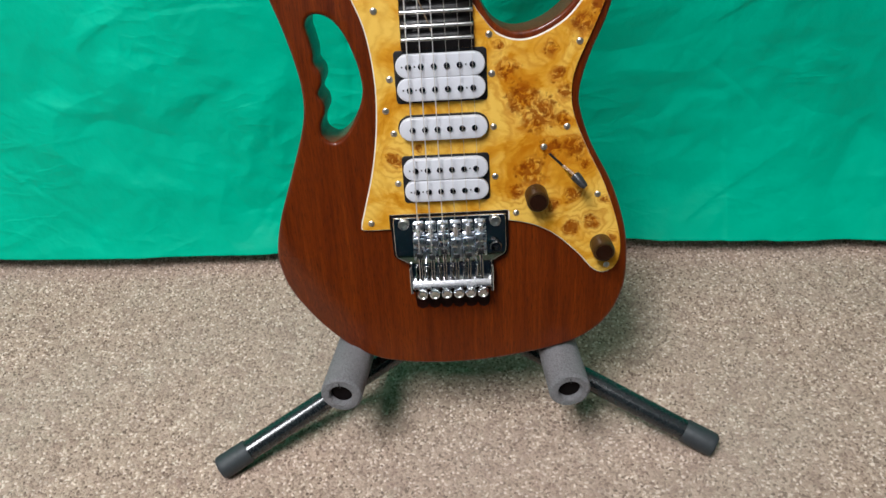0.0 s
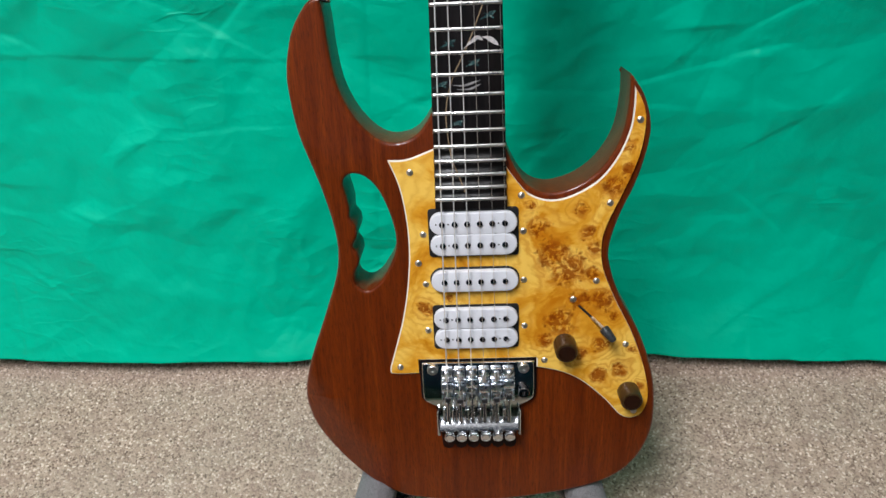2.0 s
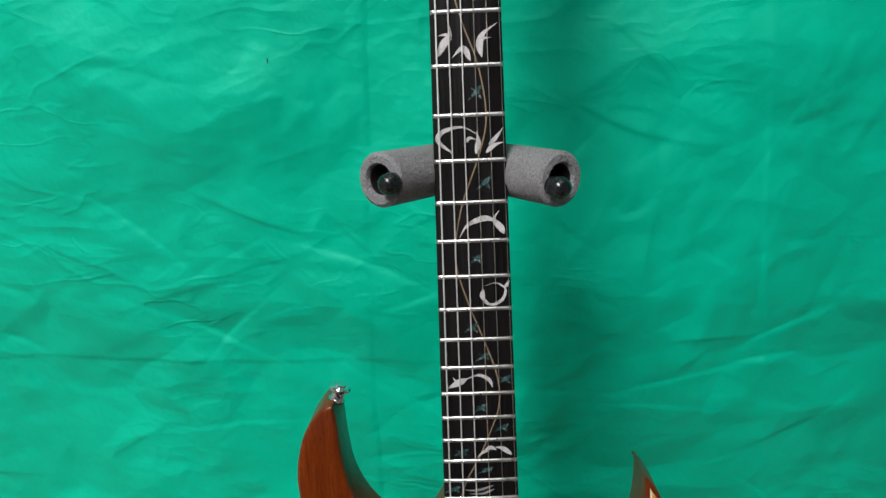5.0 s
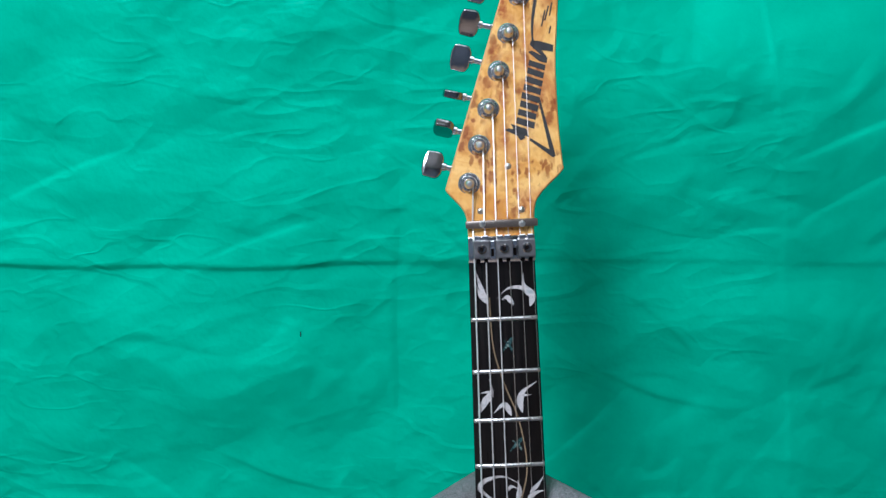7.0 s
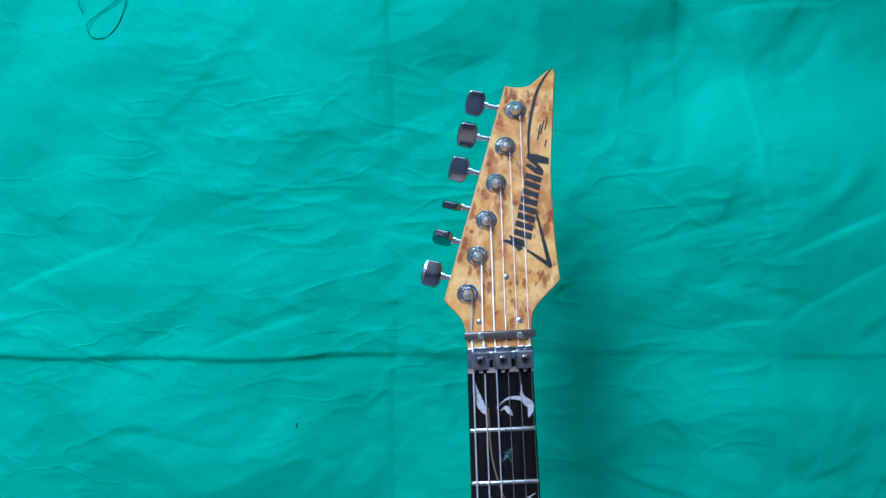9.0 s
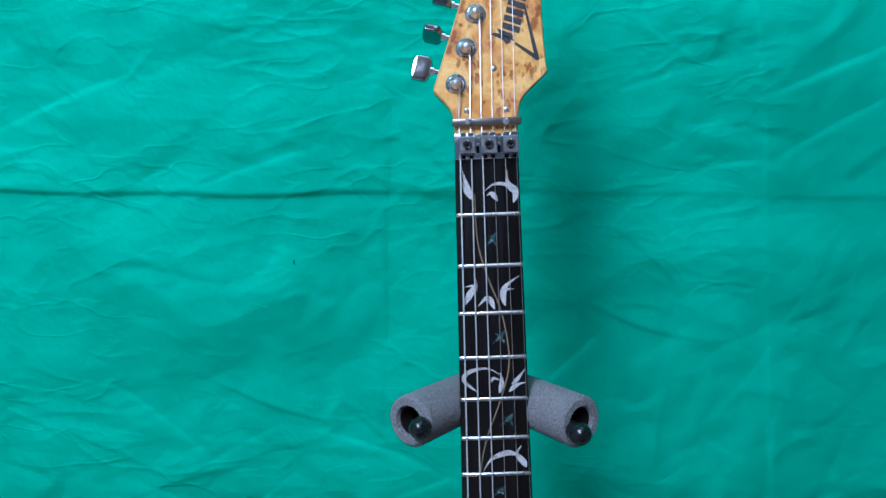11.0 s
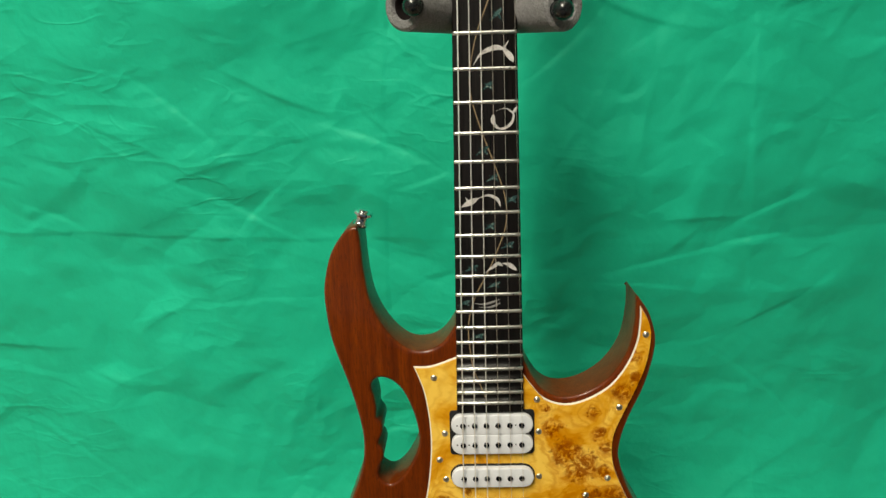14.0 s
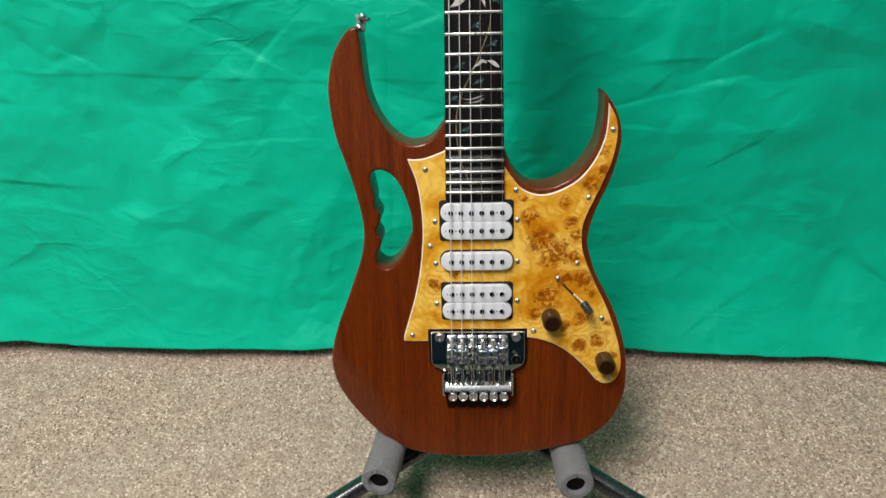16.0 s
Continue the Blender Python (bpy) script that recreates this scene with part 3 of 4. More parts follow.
HOLE = mm([(-100, 174), (-97.5, 180.5), (-91, 183), (-82, 180), (-73, 170), (-66, 153), (-62, 136), (-61.5, 122), (-66, 108), (-75, 92.5), (-83, 84.6),
           (-90, 82.6), (-97.4, 88), (-97.8, 97), (-93.2, 107), (-93.4, 115), (-96.8, 122), (-93, 131), (-93, 139), (-97, 146), (-96.8, 154), (-98, 163)])
THICK = 0.040


def guitar_body():
    bm = slab([smooth_line(RIM), smooth_line(HOLE)[::-1]], TOP, THICK, 0.0028, 3)
    for k in range(24):
        for co, no in (((-0.15 + k * 0.0125, 0, 0), (1, 0, 0)), ((0, 0, -0.135 + k * 0.019), (0, 0, 1))):
            bmesh.ops.bisect_plane(bm, geom=bm.verts[:] + bm.edges[:] + bm.faces[:], plane_co=co, plane_no=no, dist=1e-5)
    # the cutaway horn runs out to a point
    for v in bm.verts:
        if v.co.x > 0.10 and v.co.z > 0.240:
            v.co.z = min(v.co.z, 0.2522)
            v.co.x = min(max(v.co.x, 0.1182), 0.1192 + 0.8 * (0.2526 - v.co.z))
    # arm contour on the lower bout: the front slopes back beyond a slanting line
    a, d = Vector((-0.143, 0.012)), Vector((0.075, -0.135)).normalized()
    out = Vector((d.y, -d.x))
    for v in bm.verts:
        s = (Vector((v.co.x, v.co.z)) - a).dot(out)
        if s > 0 and v.co.y < TOP + 0.012:
            v.co.y += 0.42 * s * s / (s + 0.010) * (1 - max(0, v.co.y - TOP) / 0.03)
    return part("body", bm, WOOD, guitar, "satin reddish-brown mahogany body with a handle cut-out", 40)


body = guitar_body()

GUARD = mm([(26, 188), (26, 188), (34.3, 175.7), (45, 163.5), (61, 157.6), (78, 160.5), (98, 172), (112, 190), (120.3, 210.7), (122.3, 228), (122.3, 243), (122.3, 243),
            (129.7, 229), (131.8, 213), (128, 189), (119, 165), (106, 134.6), (103, 117), (105.4, 97), (117, 68), (131, 39.5), (143, 6), (148.5, -21),
            (145.5, -39), (136, -46.8), (125, -43), (112, -27.5), (92, -8.5), (73, 2), (52, 7.2), (52, 7.2), (52, 16.4), (52, 16.4), (-49, 16.4), (-49, 16.4), (-49, 3.2), (-49, 3.2),
            (-70, 3.2), (-74, 7), (-70, 22), (-60, 56.8), (-53.5, 93), (-51.2, 130), (-55, 168), (-63.4, 193.5), (-63.4, 193.5), (-48, 194), (-26, 202), (-26, 202)])


def tight(line, r, east=1.0):
    """The line, moved inwards by r, and by a share of it where the rim faces +x."""
    pts, out = [Vector(p) for p in line], []
    area = sum(a.x * b.y - b.x * a.y for a, b in zip(pts, pts[1:] + pts[:1]))
    s = 1 if area > 0 else -1
    for i, p in enumerate(pts):
        d = (pts[(i + 1) % len(pts)] - pts[i - 1]).normalized()
        k = east if d.y * s > 0.6 else 1.0
        out.append(p + Vector((-d.y, d.x)) * r * s * k)
    return out


guard_line = smooth_line(GUARD)
pickguard = part("pickguard", slab([tight(guard_line, 0.0011, 0.2)], TOP - 0.0026, 0.0026), BURL, guitar, "glossy amber burl pickguard")
part("bevel", slab([guard_line], TOP - 0.0020, 0.0020, 0.0006, 1), EDGE, pickguard, "cream bevelled edge")


def screw_mesh():
    dome = lathe([(0, -0.0011), (0.0009, -0.00105), (0.0022, -0.0006), (0.0027, 0.0), (0.0027, 0.0004), (0, 0.0004)], (0, 0, 0), (0, 1, 0), 14)
    return mesh_of("screw", joined(dome, box(-0.0016, 0.0016, -0.00125, -0.0009, -0.0003, 0.0003), box(-0.0003, 0.0003, -0.00125, -0.0009, -0.0016, 0.0016)), SCREW_STEEL)


SCREW = screw_mesh()
for x, z in ((-46.6, 183.6), (39.2, 162.5), (127.5, 218.5), (108, 154), (-38.9, 132.1), (-44.1, 107.3), (-39, 88.5), (41.1, 90.3), (41.6, 48), (-39, 45.6),
             (-64.9, 10.3), (58.6, 14.3), (99.8, 87.6), (81.5, 71.4), (126.6, 28), (137, -39), (40.6, 132.8)):
    s = new("screw", SCREW)
    s.parent = guitar
    s.location = (x / 1000, TOP - 0.0030, z / 1000)


def pole_mesh(r):
    return mesh_of("pole", joined(lathe([(0, -0.0006), (r * 0.45, -0.0005), (r * 0.5, -0.0010), (r, -0.0009), (r, 0.001), (0, 0.001)], (0, 0, 0), (0, 1, 0), 14)), DARK_CHROME)


POLE = pole_mesh(0.0023)
PIN = mesh_of("pin", rod((0, 0, 0), (0, -0.0007, 0), 0.0007, 8), BLACK)


def pickup(name, z, rows, w, label):
    # black plate: the pickup's base, and the cut-out's shaded gap as colour
    t = new(name, mesh_of("base", slab([rounded(CX - 0.0358, CX + 0.0358, z - 0.0205, z + 0.0205, 0.003)] if len(rows) == 2 else [pill(CX, z, 0.0728, 0.0212)],
                                       TOP - 0.0034, 0.004, 0.0002, 1), BLACK))
    t.parent = guitar
    tagged(t, label)
    for row in rows:
        part("bobbin", slab([pill(CX, row, w, 0.0183)], 0.0002, 0.0075, 0.0011, 3), WHITE, t, "white plastic bobbin")
        for k in range(6):
            p = new("pole", POLE)
            p.parent, p.location = t, (CX + (k - 2.5) * 0.00985, 0.0, row)
        if len(rows) == 2:
            for x in (-0.0295, -0.0197, 0.0197):
                q = new("pin", PIN)
                q.parent, q.location = t, (CX + x, 0.0005, row)


pickup("pickup", 0.1331, (0.1421, 0.1241), 0.0690, "white double-coil pickup on a black plate for base and shaded gap")
pickup("pickup", 0.0925, (0.0922,), 0.0705, "white single-coil pickup with dark poles")
pickup("pickup", 0.0486, (0.0580, 0.0393), 0.0695, "white double-coil pickup on a black plate for base and shaded gap")


# ---- neck and fretboard ----
def fret_z(n):
    return 0.648 * 2 ** (-n / 12)


def half_width(z):
    return 0.0212 + (0.648 - z) / 0.486 * 0.0067


def neck():
    bm, rings = bmesh.new(), []
    for k in range(31):
        z = 0.664 - k / 30 * 0.50
        w, d = half_width(z) - 0.0004, 0.0145 + 0.004 * k / 30
        rings.append([bm.verts.new((-w * math.cos(math.pi * j / 14), 0.0072 + d * math.sin(math.pi * j / 14) ** 0.8, z)) for j in range(15)])
    for a, b in zip(rings, rings[1:]):
        for j in range(15):
            bm.faces.new((a[j], a[(j + 1) % 15], b[(j + 1) % 15], b[j]))
    bm.faces.new(rings[0])
    bm.faces.new(rings[-1][::-1])
    return part("neck", bm, MAPLE, guitar, "amber maple neck")


def fretboard():
    """The board, hollowed between its last frets."""
    zs = [0.6485]
    for n in range(25):
        a = fret_z(n)
        b = fret_z(n + 1) if n < 24 else 0.1545
        zs += [a + (b - a) * k / 8 for k in range(8)] if n >= 20 else [a]
    zs = sorted(set(zs + [0.1545]), reverse=True)
    bm, rings = bmesh.new(), []
    for z in zs:
        y = 0.0011
        for n in range(20, 24):
            a, b = fret_z(n), fret_z(n + 1)
            if b < z < a:
                y += 0.0034 * math.sin(math.pi * (a - z) / (a - b)) ** 0.8
        w = half_width(z)
        rings.append([bm.verts.new(p) for p in ((-w, 0.0073, z), (-w, y + 0.0012, z), (-w + 0.0006, y + 0.0006, z), (-w * 0.5, y + 0.0001, z), (0, y, z),
                                               (w * 0.5, y + 0.0001, z), (w - 0.0006, y + 0.0006, z), (w, y + 0.0012, z), (w, 0.0073, z))])
    for a, b in zip(rings, rings[1:]):
        for j in range(9):
            bm.faces.new((a[j], a[(j + 1) % 9], b[(j + 1) % 9], b[j]))
    bm.faces.new(rings[0])
    bm.faces.new(rings[-1][::-1])
    return part("fretboard", bm, BOARD, guitar, "dark rosewood fretboard with leaf inlays", 50)


neck()
board = fretboard()


def fret(n):
    z, w = fret_z(n), half_width(fret_z(n)) - 0.0003
    bm, rings = bmesh.new(), []
    for x, k in ((-w, 0.35), (-w + 0.0012, 1.0), (0, 1.0), (w - 0.0012, 1.0), (w, 0.35)):
        sag = 0.0005 * (x / w) ** 2
        rings.append([bm.verts.new((x, 0.0016 + sag - 0.0016 * k * max(0.0, math.sin(math.pi * j / 8)) ** 0.7, z + 0.0014 * math.cos(math.pi * j / 8))) for j in range(9)])
    for a, b in zip(rings, rings[1:]):
        for j in range(8):
            bm.faces.new((a[j], a[j + 1], b[j + 1], b[j]))
    part("fret", bm, STEEL, board)


for n in range(1, 25):
    fret(n)


def in_space(n, u, s):
    """A place in the nth fret space: u from -1 to 1 across, s from 0 at the upper fret to 1 at the lower one."""
    a, b = fret_z(n - 1), fret_z(n)
    z = a + (b - a) * s
    return (half_width(z) * u, z)


def leaf(n, spine, width, mat=None):
    """A curved, tapering inlay along a spine of places in the nth fret space."""
    line = smooth_line([in_space(n, *p) for p in spine], False, 6)
    left, right = [], []
    for i, p in enumerate(line):
        d = (line[min(i + 1, len(line) - 1)] - line[max(i - 1, 0)]).normalized()
        t = i / (len(line) - 1)
        w = width / 1000 * 0.86 * (0.10 + math.sin(math.pi * t ** 1.5) ** 1.2) * 0.5
        left.append(p + Vector((-d.y, d.x)) * w)
        right.append(p - Vector((-d.y, d.x)) * w)
    out = left + right[::-1]
    part("inlay", slab([out], 0.00085 + 0.0004 * abs(line[len(line) // 2].x) / 0.027, 0.0006), mat or PEARL, board,
         "green abalone leaf inlay" if mat is ABALONE else "pearl leaf inlay")


leaf(1, [(-0.80, 0.12), (-0.68, 0.4), (-0.45, 0.72)], 3.2)
leaf(1, [(-0.80, 0.36), (-0.70, 0.55), (-0.50, 0.72)], 2.6)
leaf(1, [(-0.18, 0.62), (0.15, 0.46), (0.55, 0.46), (0.72, 0.6)], 2.6)
leaf(1, [(0.62, 0.2), (0.62, 0.42), (0.86, 0.6), (0.78, 0.80)], 5.0)
leaf(1, [(-0.05, 0.66), (0.12, 0.62), (0.30, 0.76)], 3.6)
leaf(3, [(-0.50, 0.16), (-0.45, 0.42), (-0.64, 0.6), (-0.86, 0.86)], 5.0)
leaf(3, [(-0.80, 0.44), (-0.55, 0.42), (-0.40, 0.52)], 2.4)
leaf(3, [(-0.42, 0.86), (-0.1, 0.68), (0.10, 0.92)], 4.2)
leaf(3, [(0.86, 0.24), (0.48, 0.42), (0.36, 0.62), (0.42, 0.86)], 4.8)
leaf(3, [(0.70, 0.5), (0.46, 0.52), (0.40, 0.62)], 2.4)
leaf(5, [(0.2, 0.42), (-0.2, 0.26), (-0.72, 0.34), (-0.86, 0.55), (-0.45, 0.84)], 3.4)
leaf(5, [(0.2, 0.36), (0.24, 0.6), (0.16, 0.86)], 3.8)
leaf(5, [(0.2, 0.55), (0.0, 0.5), (-0.08, 0.6)], 2.4)
leaf(5, [(0.93, 0.3), (0.74, 0.5), (0.52, 0.66)], 2.8)
leaf(5, [(0.93, 0.62), (0.66, 0.68), (0.44, 0.84)], 3.4)
leaf(7, [(-0.36, 0.9), (-0.12, 0.58), (0.34, 0.42), (0.62, 0.5)], 4.0)
leaf(7, [(0.74, 0.24), (0.60, 0.46), (0.78, 0.68), (0.86, 0.84)], 4.6)
leaf(9, [(0.30, 0.30), (0.60, 0.22), (0.84, 0.42), (0.74, 0.74), (0.44, 0.88), (0.14, 0.72)], 2.2)
leaf(9, [(0.40, 0.84), (0.22, 0.66), (0.24, 0.40)], 3.6)
leaf(9, [(0.70, 0.30), (0.84, 0.34), (0.96, 0.16)], 2.2)
leaf(12, [(-0.84, 0.80), (-0.58, 0.62), (-0.28, 0.42)], 5.0)
leaf(12, [(-0.66, 0.36), (-0.56, 0.55), (-0.40, 0.62)], 3.0)
leaf(12, [(-0.36, 0.48), (0.0, 0.30), (0.30, 0.46), (0.40, 0.78)], 2.8)
leaf(15, [(-0.10, 0.86), (0.10, 0.58), (0.30, 0.44)], 2.4)
leaf(15, [(0.10, 0.50), (0.28, 0.36), (0.44, 0.50)], 2.6)
leaf(15, [(0.42, 0.36), (0.62, 0.44), (0.86, 0.74)], 3.8)
leaf(17, [(-0.46, 0.50), (-0.1, 0.56), (0.34, 0.30)], 1.7, GREY_PEARL)
leaf(17, [(-0.30, 0.74), (0.05, 0.74), (0.36, 0.50)], 1.7, GREY_PEARL)
for n, u, s in ((2, 0.06, 0.5), (4, 0.2, 0.55), (6, 0.36, 0.55), (8, 0.06, 0.52), (10, -0.12, 0.62), (11, 0.18, 0.62), (12, 0.72, 0.5), (13, 0.05, 0.62),
                (14, 0.6, 0.5), (15, -0.5, 0.6), (16, 0.15, 0.5), (17, -0.75, 0.5), (19, -0.35, 0.6)):
    leaf(n, [(u - 0.22, s + 0.16), (u, s), (u + 0.2, s - 0.16)], 3.0, ABALONE)
    leaf(n, [(u - 0.12, s - 0.1), (u + 0.05, s), (u + 0.16, s + 0.14)], 1.8, ABALONE)


SWAY = ((0.6, -0.42), (1.5, -0.36), (2.2, -0.1), (3.0, 0.3), (4.0, 0.48), (4.8, 0.28), (6.0, -0.24), (7.0, -0.46), (7.8, -0.45), (8.9, -0.15), (10.0, 0.2), (11.3, 0.53), (12.5, 0.56),
        (13.8, 0.26), (15.0, -0.07), (16.0, -0.37), (17.2, -0.57), (18.5, -0.62), (20.8, -0.5), (22.0, -0.33), (23.4, -0.15))


def vine():
    line = []
    for n, u in smooth_line(SWAY, False, 7):
        z = fret_z(n)
        line.append((half_width(z) * u, z))
    pts = [Vector(p) for p in line]
    left, right = [], []
    for i, p in enumerate(pts):
        d = (pts[min(i + 1, len(pts) - 1)] - pts[max(i - 1, 0)]).normalized()
        w = 0.00042
        left.append(p + Vector((-d.y, d.x)) * w)
        right.append(p - Vector((-d.y, d.x)) * w)
    part("inlay", slab([left + right[::-1]], 0.0009, 0.0006), VINE, board, "thin winding vine inlay")


vine()

# ---- headstock ----
HEAD_Z, SLOPE = 0.667, 0.225


def tip_back(bm):
    """Leans a mesh of the headstock back from the nut."""
    for v in bm.verts:
        v.co.y += 0.004 + SLOPE * (v.co.z - HEAD_Z)
    return bm


HEAD = mm([(48.5, 853.2), (48.5, 853.2), (50.3, 848), (49.2, 838), (45, 800), (42.6, 775), (41.9, 738), (43.1, 708), (43.1, 708), (42.2, 704.5), (27.5, 690.5), (23, 681), (21.4, 660), (21.4, 660),
           (-20.6, 660), (-20.6, 660), (-22.2, 679.8), (-33.2, 694), (-34, 697), (-34, 697), (14.7, 841), (14.7, 841), (24, 839.8), (32, 841), (40, 847)])
head_line = smooth_line(HEAD)
headstock = part("headstock", tip_back(slab([head_line], 0.0008, 0.0135, 0.0012, 2)), MAPLE, guitar, "pointed headstock of amber maple")
part("veneer", tip_back(slab([tight(head_line, 0.0010)], 0.0, 0.0010)), HEAD_BURL, headstock, "pale glossy burl veneer")


def on_head(points, name, mat, label="", thick=0.0006):
    part(name, tip_back(slab([mm(points)], -0.0003, thick)), mat, headstock, label)


# the dark maker's mark, as plain slanting shapes
MARK = "plain black slanting mark shape"
on_head([(6, 733), (9, 734), (18.5, 731.5), (19.5, 727), (16.4, 725.6), (14, 729)], "mark", INK, MARK)
on_head([(10.5, 737), (13, 731), (22, 727.5), (20.5, 733)], "mark", INK, MARK)
for z, w, h in ((737, 11.5, 10.5), (748, 11.5, 10.4), (759, 11, 10.2), (770, 10.5, 9.6)):
    x = 14.0 + (z - 737) * 0.27
    for low, top in ((0.0, 0.40), (0.54, 0.92)):
        on_head([(x + 2.4 * low, z + h * low), (x + w + 2.4 * low, z + h * low - 4.2), (x + w + 2.4 * top, z + h * top - 4.2), (x + 2.4 * top, z + h * top)], "mark", INK, MARK)
on_head([(24.5, 784), (31.5, 777.5), (36.5, 776), (37.2, 779.5), (33.5, 785), (41, 783.5), (41.5, 788), (33.2, 791), (27, 792), (26, 789), (33, 781.5), (27, 785)], "mark", INK, MARK)
on_head([(29.3, 752), (30.6, 752.5), (38.4, 714.6), (36.6, 713.6), (22, 725.5), (22.6, 727), (34.6, 718.8)], "mark", INK, MARK)


def head_line_mark():
    pts = smooth_line(mm([(28.3, 786), (28.2, 800), (30.5, 815), (35.5, 833), (42, 845), (48, 852)]), False, 8)
    l, r = [], []
    for i, p in enumerate(pts):
        d = (pts[min(i + 1, len(pts) - 1)] - pts[max(i - 1, 0)]).normalized()
        w = 0.0004 + 0.0007 * math.sin(math.pi * i / (len(pts) - 1))
        l.append(p + Vector((-d.y, d.x)) * w)
        r.append(p - Vector((-d.y, d.x)) * w)
    part("mark", tip_back(slab([l + r[::-1]], -0.0003, 0.0006)), INK, headstock, "thin black curved line")


head_line_mark()
for a, b in (((34.5, 801), (37.5, 812)), ((37, 805), (40, 815)), ((39.2, 796), (40.6, 801)), ((40.2, 808), (42.4, 817))):
    d = Vector((b[0] - a[0], b[1] - a[1])).normalized() * 0.45
    on_head([(a[0] - d.y, a[1] + d.x), (a[0] + d.y, a[1] - d.x), (b[0] + d.y, b[1] - d.x), (b[0] - d.y, b[1] + d.x)], "mark", INK, "small black bar of writing")
for x, z in ((-12, 681.2), (14.3, 681), (7.1, 709.2)):
    s = new("screw", SCREW)
    s.parent = headstock
    s.location = (x / 1000, 0.0037 + SLOPE * (z / 1000 - HEAD_Z), z / 1000)
    s.scale = (0.8, 0.8, 0.8)

POSTS = [(-18.5, 699.0), (-10.9, 723.3), (-3.6, 746.9), (4.4, 771.7), (12.1, 796.8), (20.7, 822.1)]
TURNS = [(-41.1, 712.7, 100), (-32.7, 736.6, 22), (-25.4, 759.0, -6), (-19.2, 784.0, 78), (-12.1, 808.2, 68), (-5.3, 830.9, 84)]


WASHER = worn("washer chrome", (0.70, 0.70, 0.71), 0.22, 1.0)


def tuner(post, key):
    """A tuning machine: washer, post, shaft, and a key turned about its shaft."""
    px, pz = post[0] / 1000, post[1] / 1000
    y = 0.004 + SLOPE * (pz - HEAD_Z)
    t = part("tuner", lathe([(0, -0.0002), (0.0072, -0.0002), (0.0073, 0.0006), (0.0066, 0.0013), (0.0061, 0.0013), (0.0058, 0.0007), (0.0054, 0.0007), (0.0052, 0.0026), (0.0046, 0.0032), (0.0042, 0.0026), (0.0039, 0.0026), (0.0038, 0.0042), (0, 0.0044)],
                            (px, y, pz), (px, y - 1, pz), 24), WASHER, guitar, "chrome tuning machine")
    part("post", lathe([(0.0034, 0.0), (0.0032, 0.0060), (0.0022, 0.0074), (0.0020, 0.0090), (0.0025, 0.0096), (0.0025, 0.0108), (0.0018, 0.0118), (0, 0.0121)],
                       (px, y, pz), (px, y - 1, pz), 18), STEEL, t)
    kx, kz = key[0] / 1000, key[1] / 1000
    ky = 0.015 + SLOPE * (kz - HEAD_Z)
    d = Vector((-1, 0.05, 0.27)).normalized()
    c = Vector((kx, ky, kz))
    part("shaft", lathe([(0, 0), (0.0030, 0), (0.0030, 0.004), (0.0022, 0.005), (0.0022, 0.010), (0.0032, 0.0105), (0.0032, 0.013), (0.002, 0.0135), (0, 0.0135)],
                        c - d * 0.0185, c, 14), CHROME, t)
    bm = slab([smooth_line(mm([(-8.6, -3.5), (-8.8, 2), (-8.6, 6), (-8.6, 6), (-4, 7.6), (4, 7.6), (8.6, 6), (8.6, 6), (8.8, 2), (8.6, -3.5), (4.5, -6), (4.5, -6), (-4.5, -6), (-4.5, -6)]), True, 3)],
              -0.0026, 0.0052, 0.0011, 2)
    turn = Matrix.Translation(c) @ d.to_track_quat("Z", "Y").to_matrix().to_4x4() @ pose(0, 0, 0, 0, 0, key[2])
    bmesh.ops.transform(bm, verts=bm.verts, matrix=turn)
    # lighter chrome past 75 degrees of turn: light and shade put into the colour
    part("key", bm, MID_CHROME if key[2] > 75 else DARK_CHROME, t, "polished chrome tuning key")


for p, k in zip(POSTS, TURNS):
    tuner(p, k)

# string retainer bar
bar_y = 0.0005 + SLOPE * (0.673 - HEAD_Z)
retainer = part("string_bar", box(-0.0222, 0.0238, bar_y - 0.0020, bar_y + 0.0016, 0.6705, 0.6755, 0.0009, 2), worn("dull bar metal", (0.20, 0.17, 0.15), 0.34, 0.8), guitar, "dull grey metal string retainer bar")
for x, z in ((-0.0115, 0.6734), (0.0135, 0.6725)):
    part("screw", lathe([(0, 0), (0.0016, 0), (0.0022, 0.0006), (0.0022, 0.0014), (0.0016, 0.0019), (0, 0.002)], (x, bar_y - 0.002, z), (x, bar_y - 1, z), 12), STEEL, retainer)

# locking nut
nut = part("locking_nut", box(-0.0212, 0.0214, 0.0004, 0.0075, 0.6485, 0.6652, 0.0005), worn("bright nut chrome", (0.80, 0.80, 0.81), 0.12, 1.0), guitar, "chrome locking nut with three clamp blocks")
CLAMP = worn("satin clamp steel", (0.34, 0.33, 0.34), 0.36, 1.0)
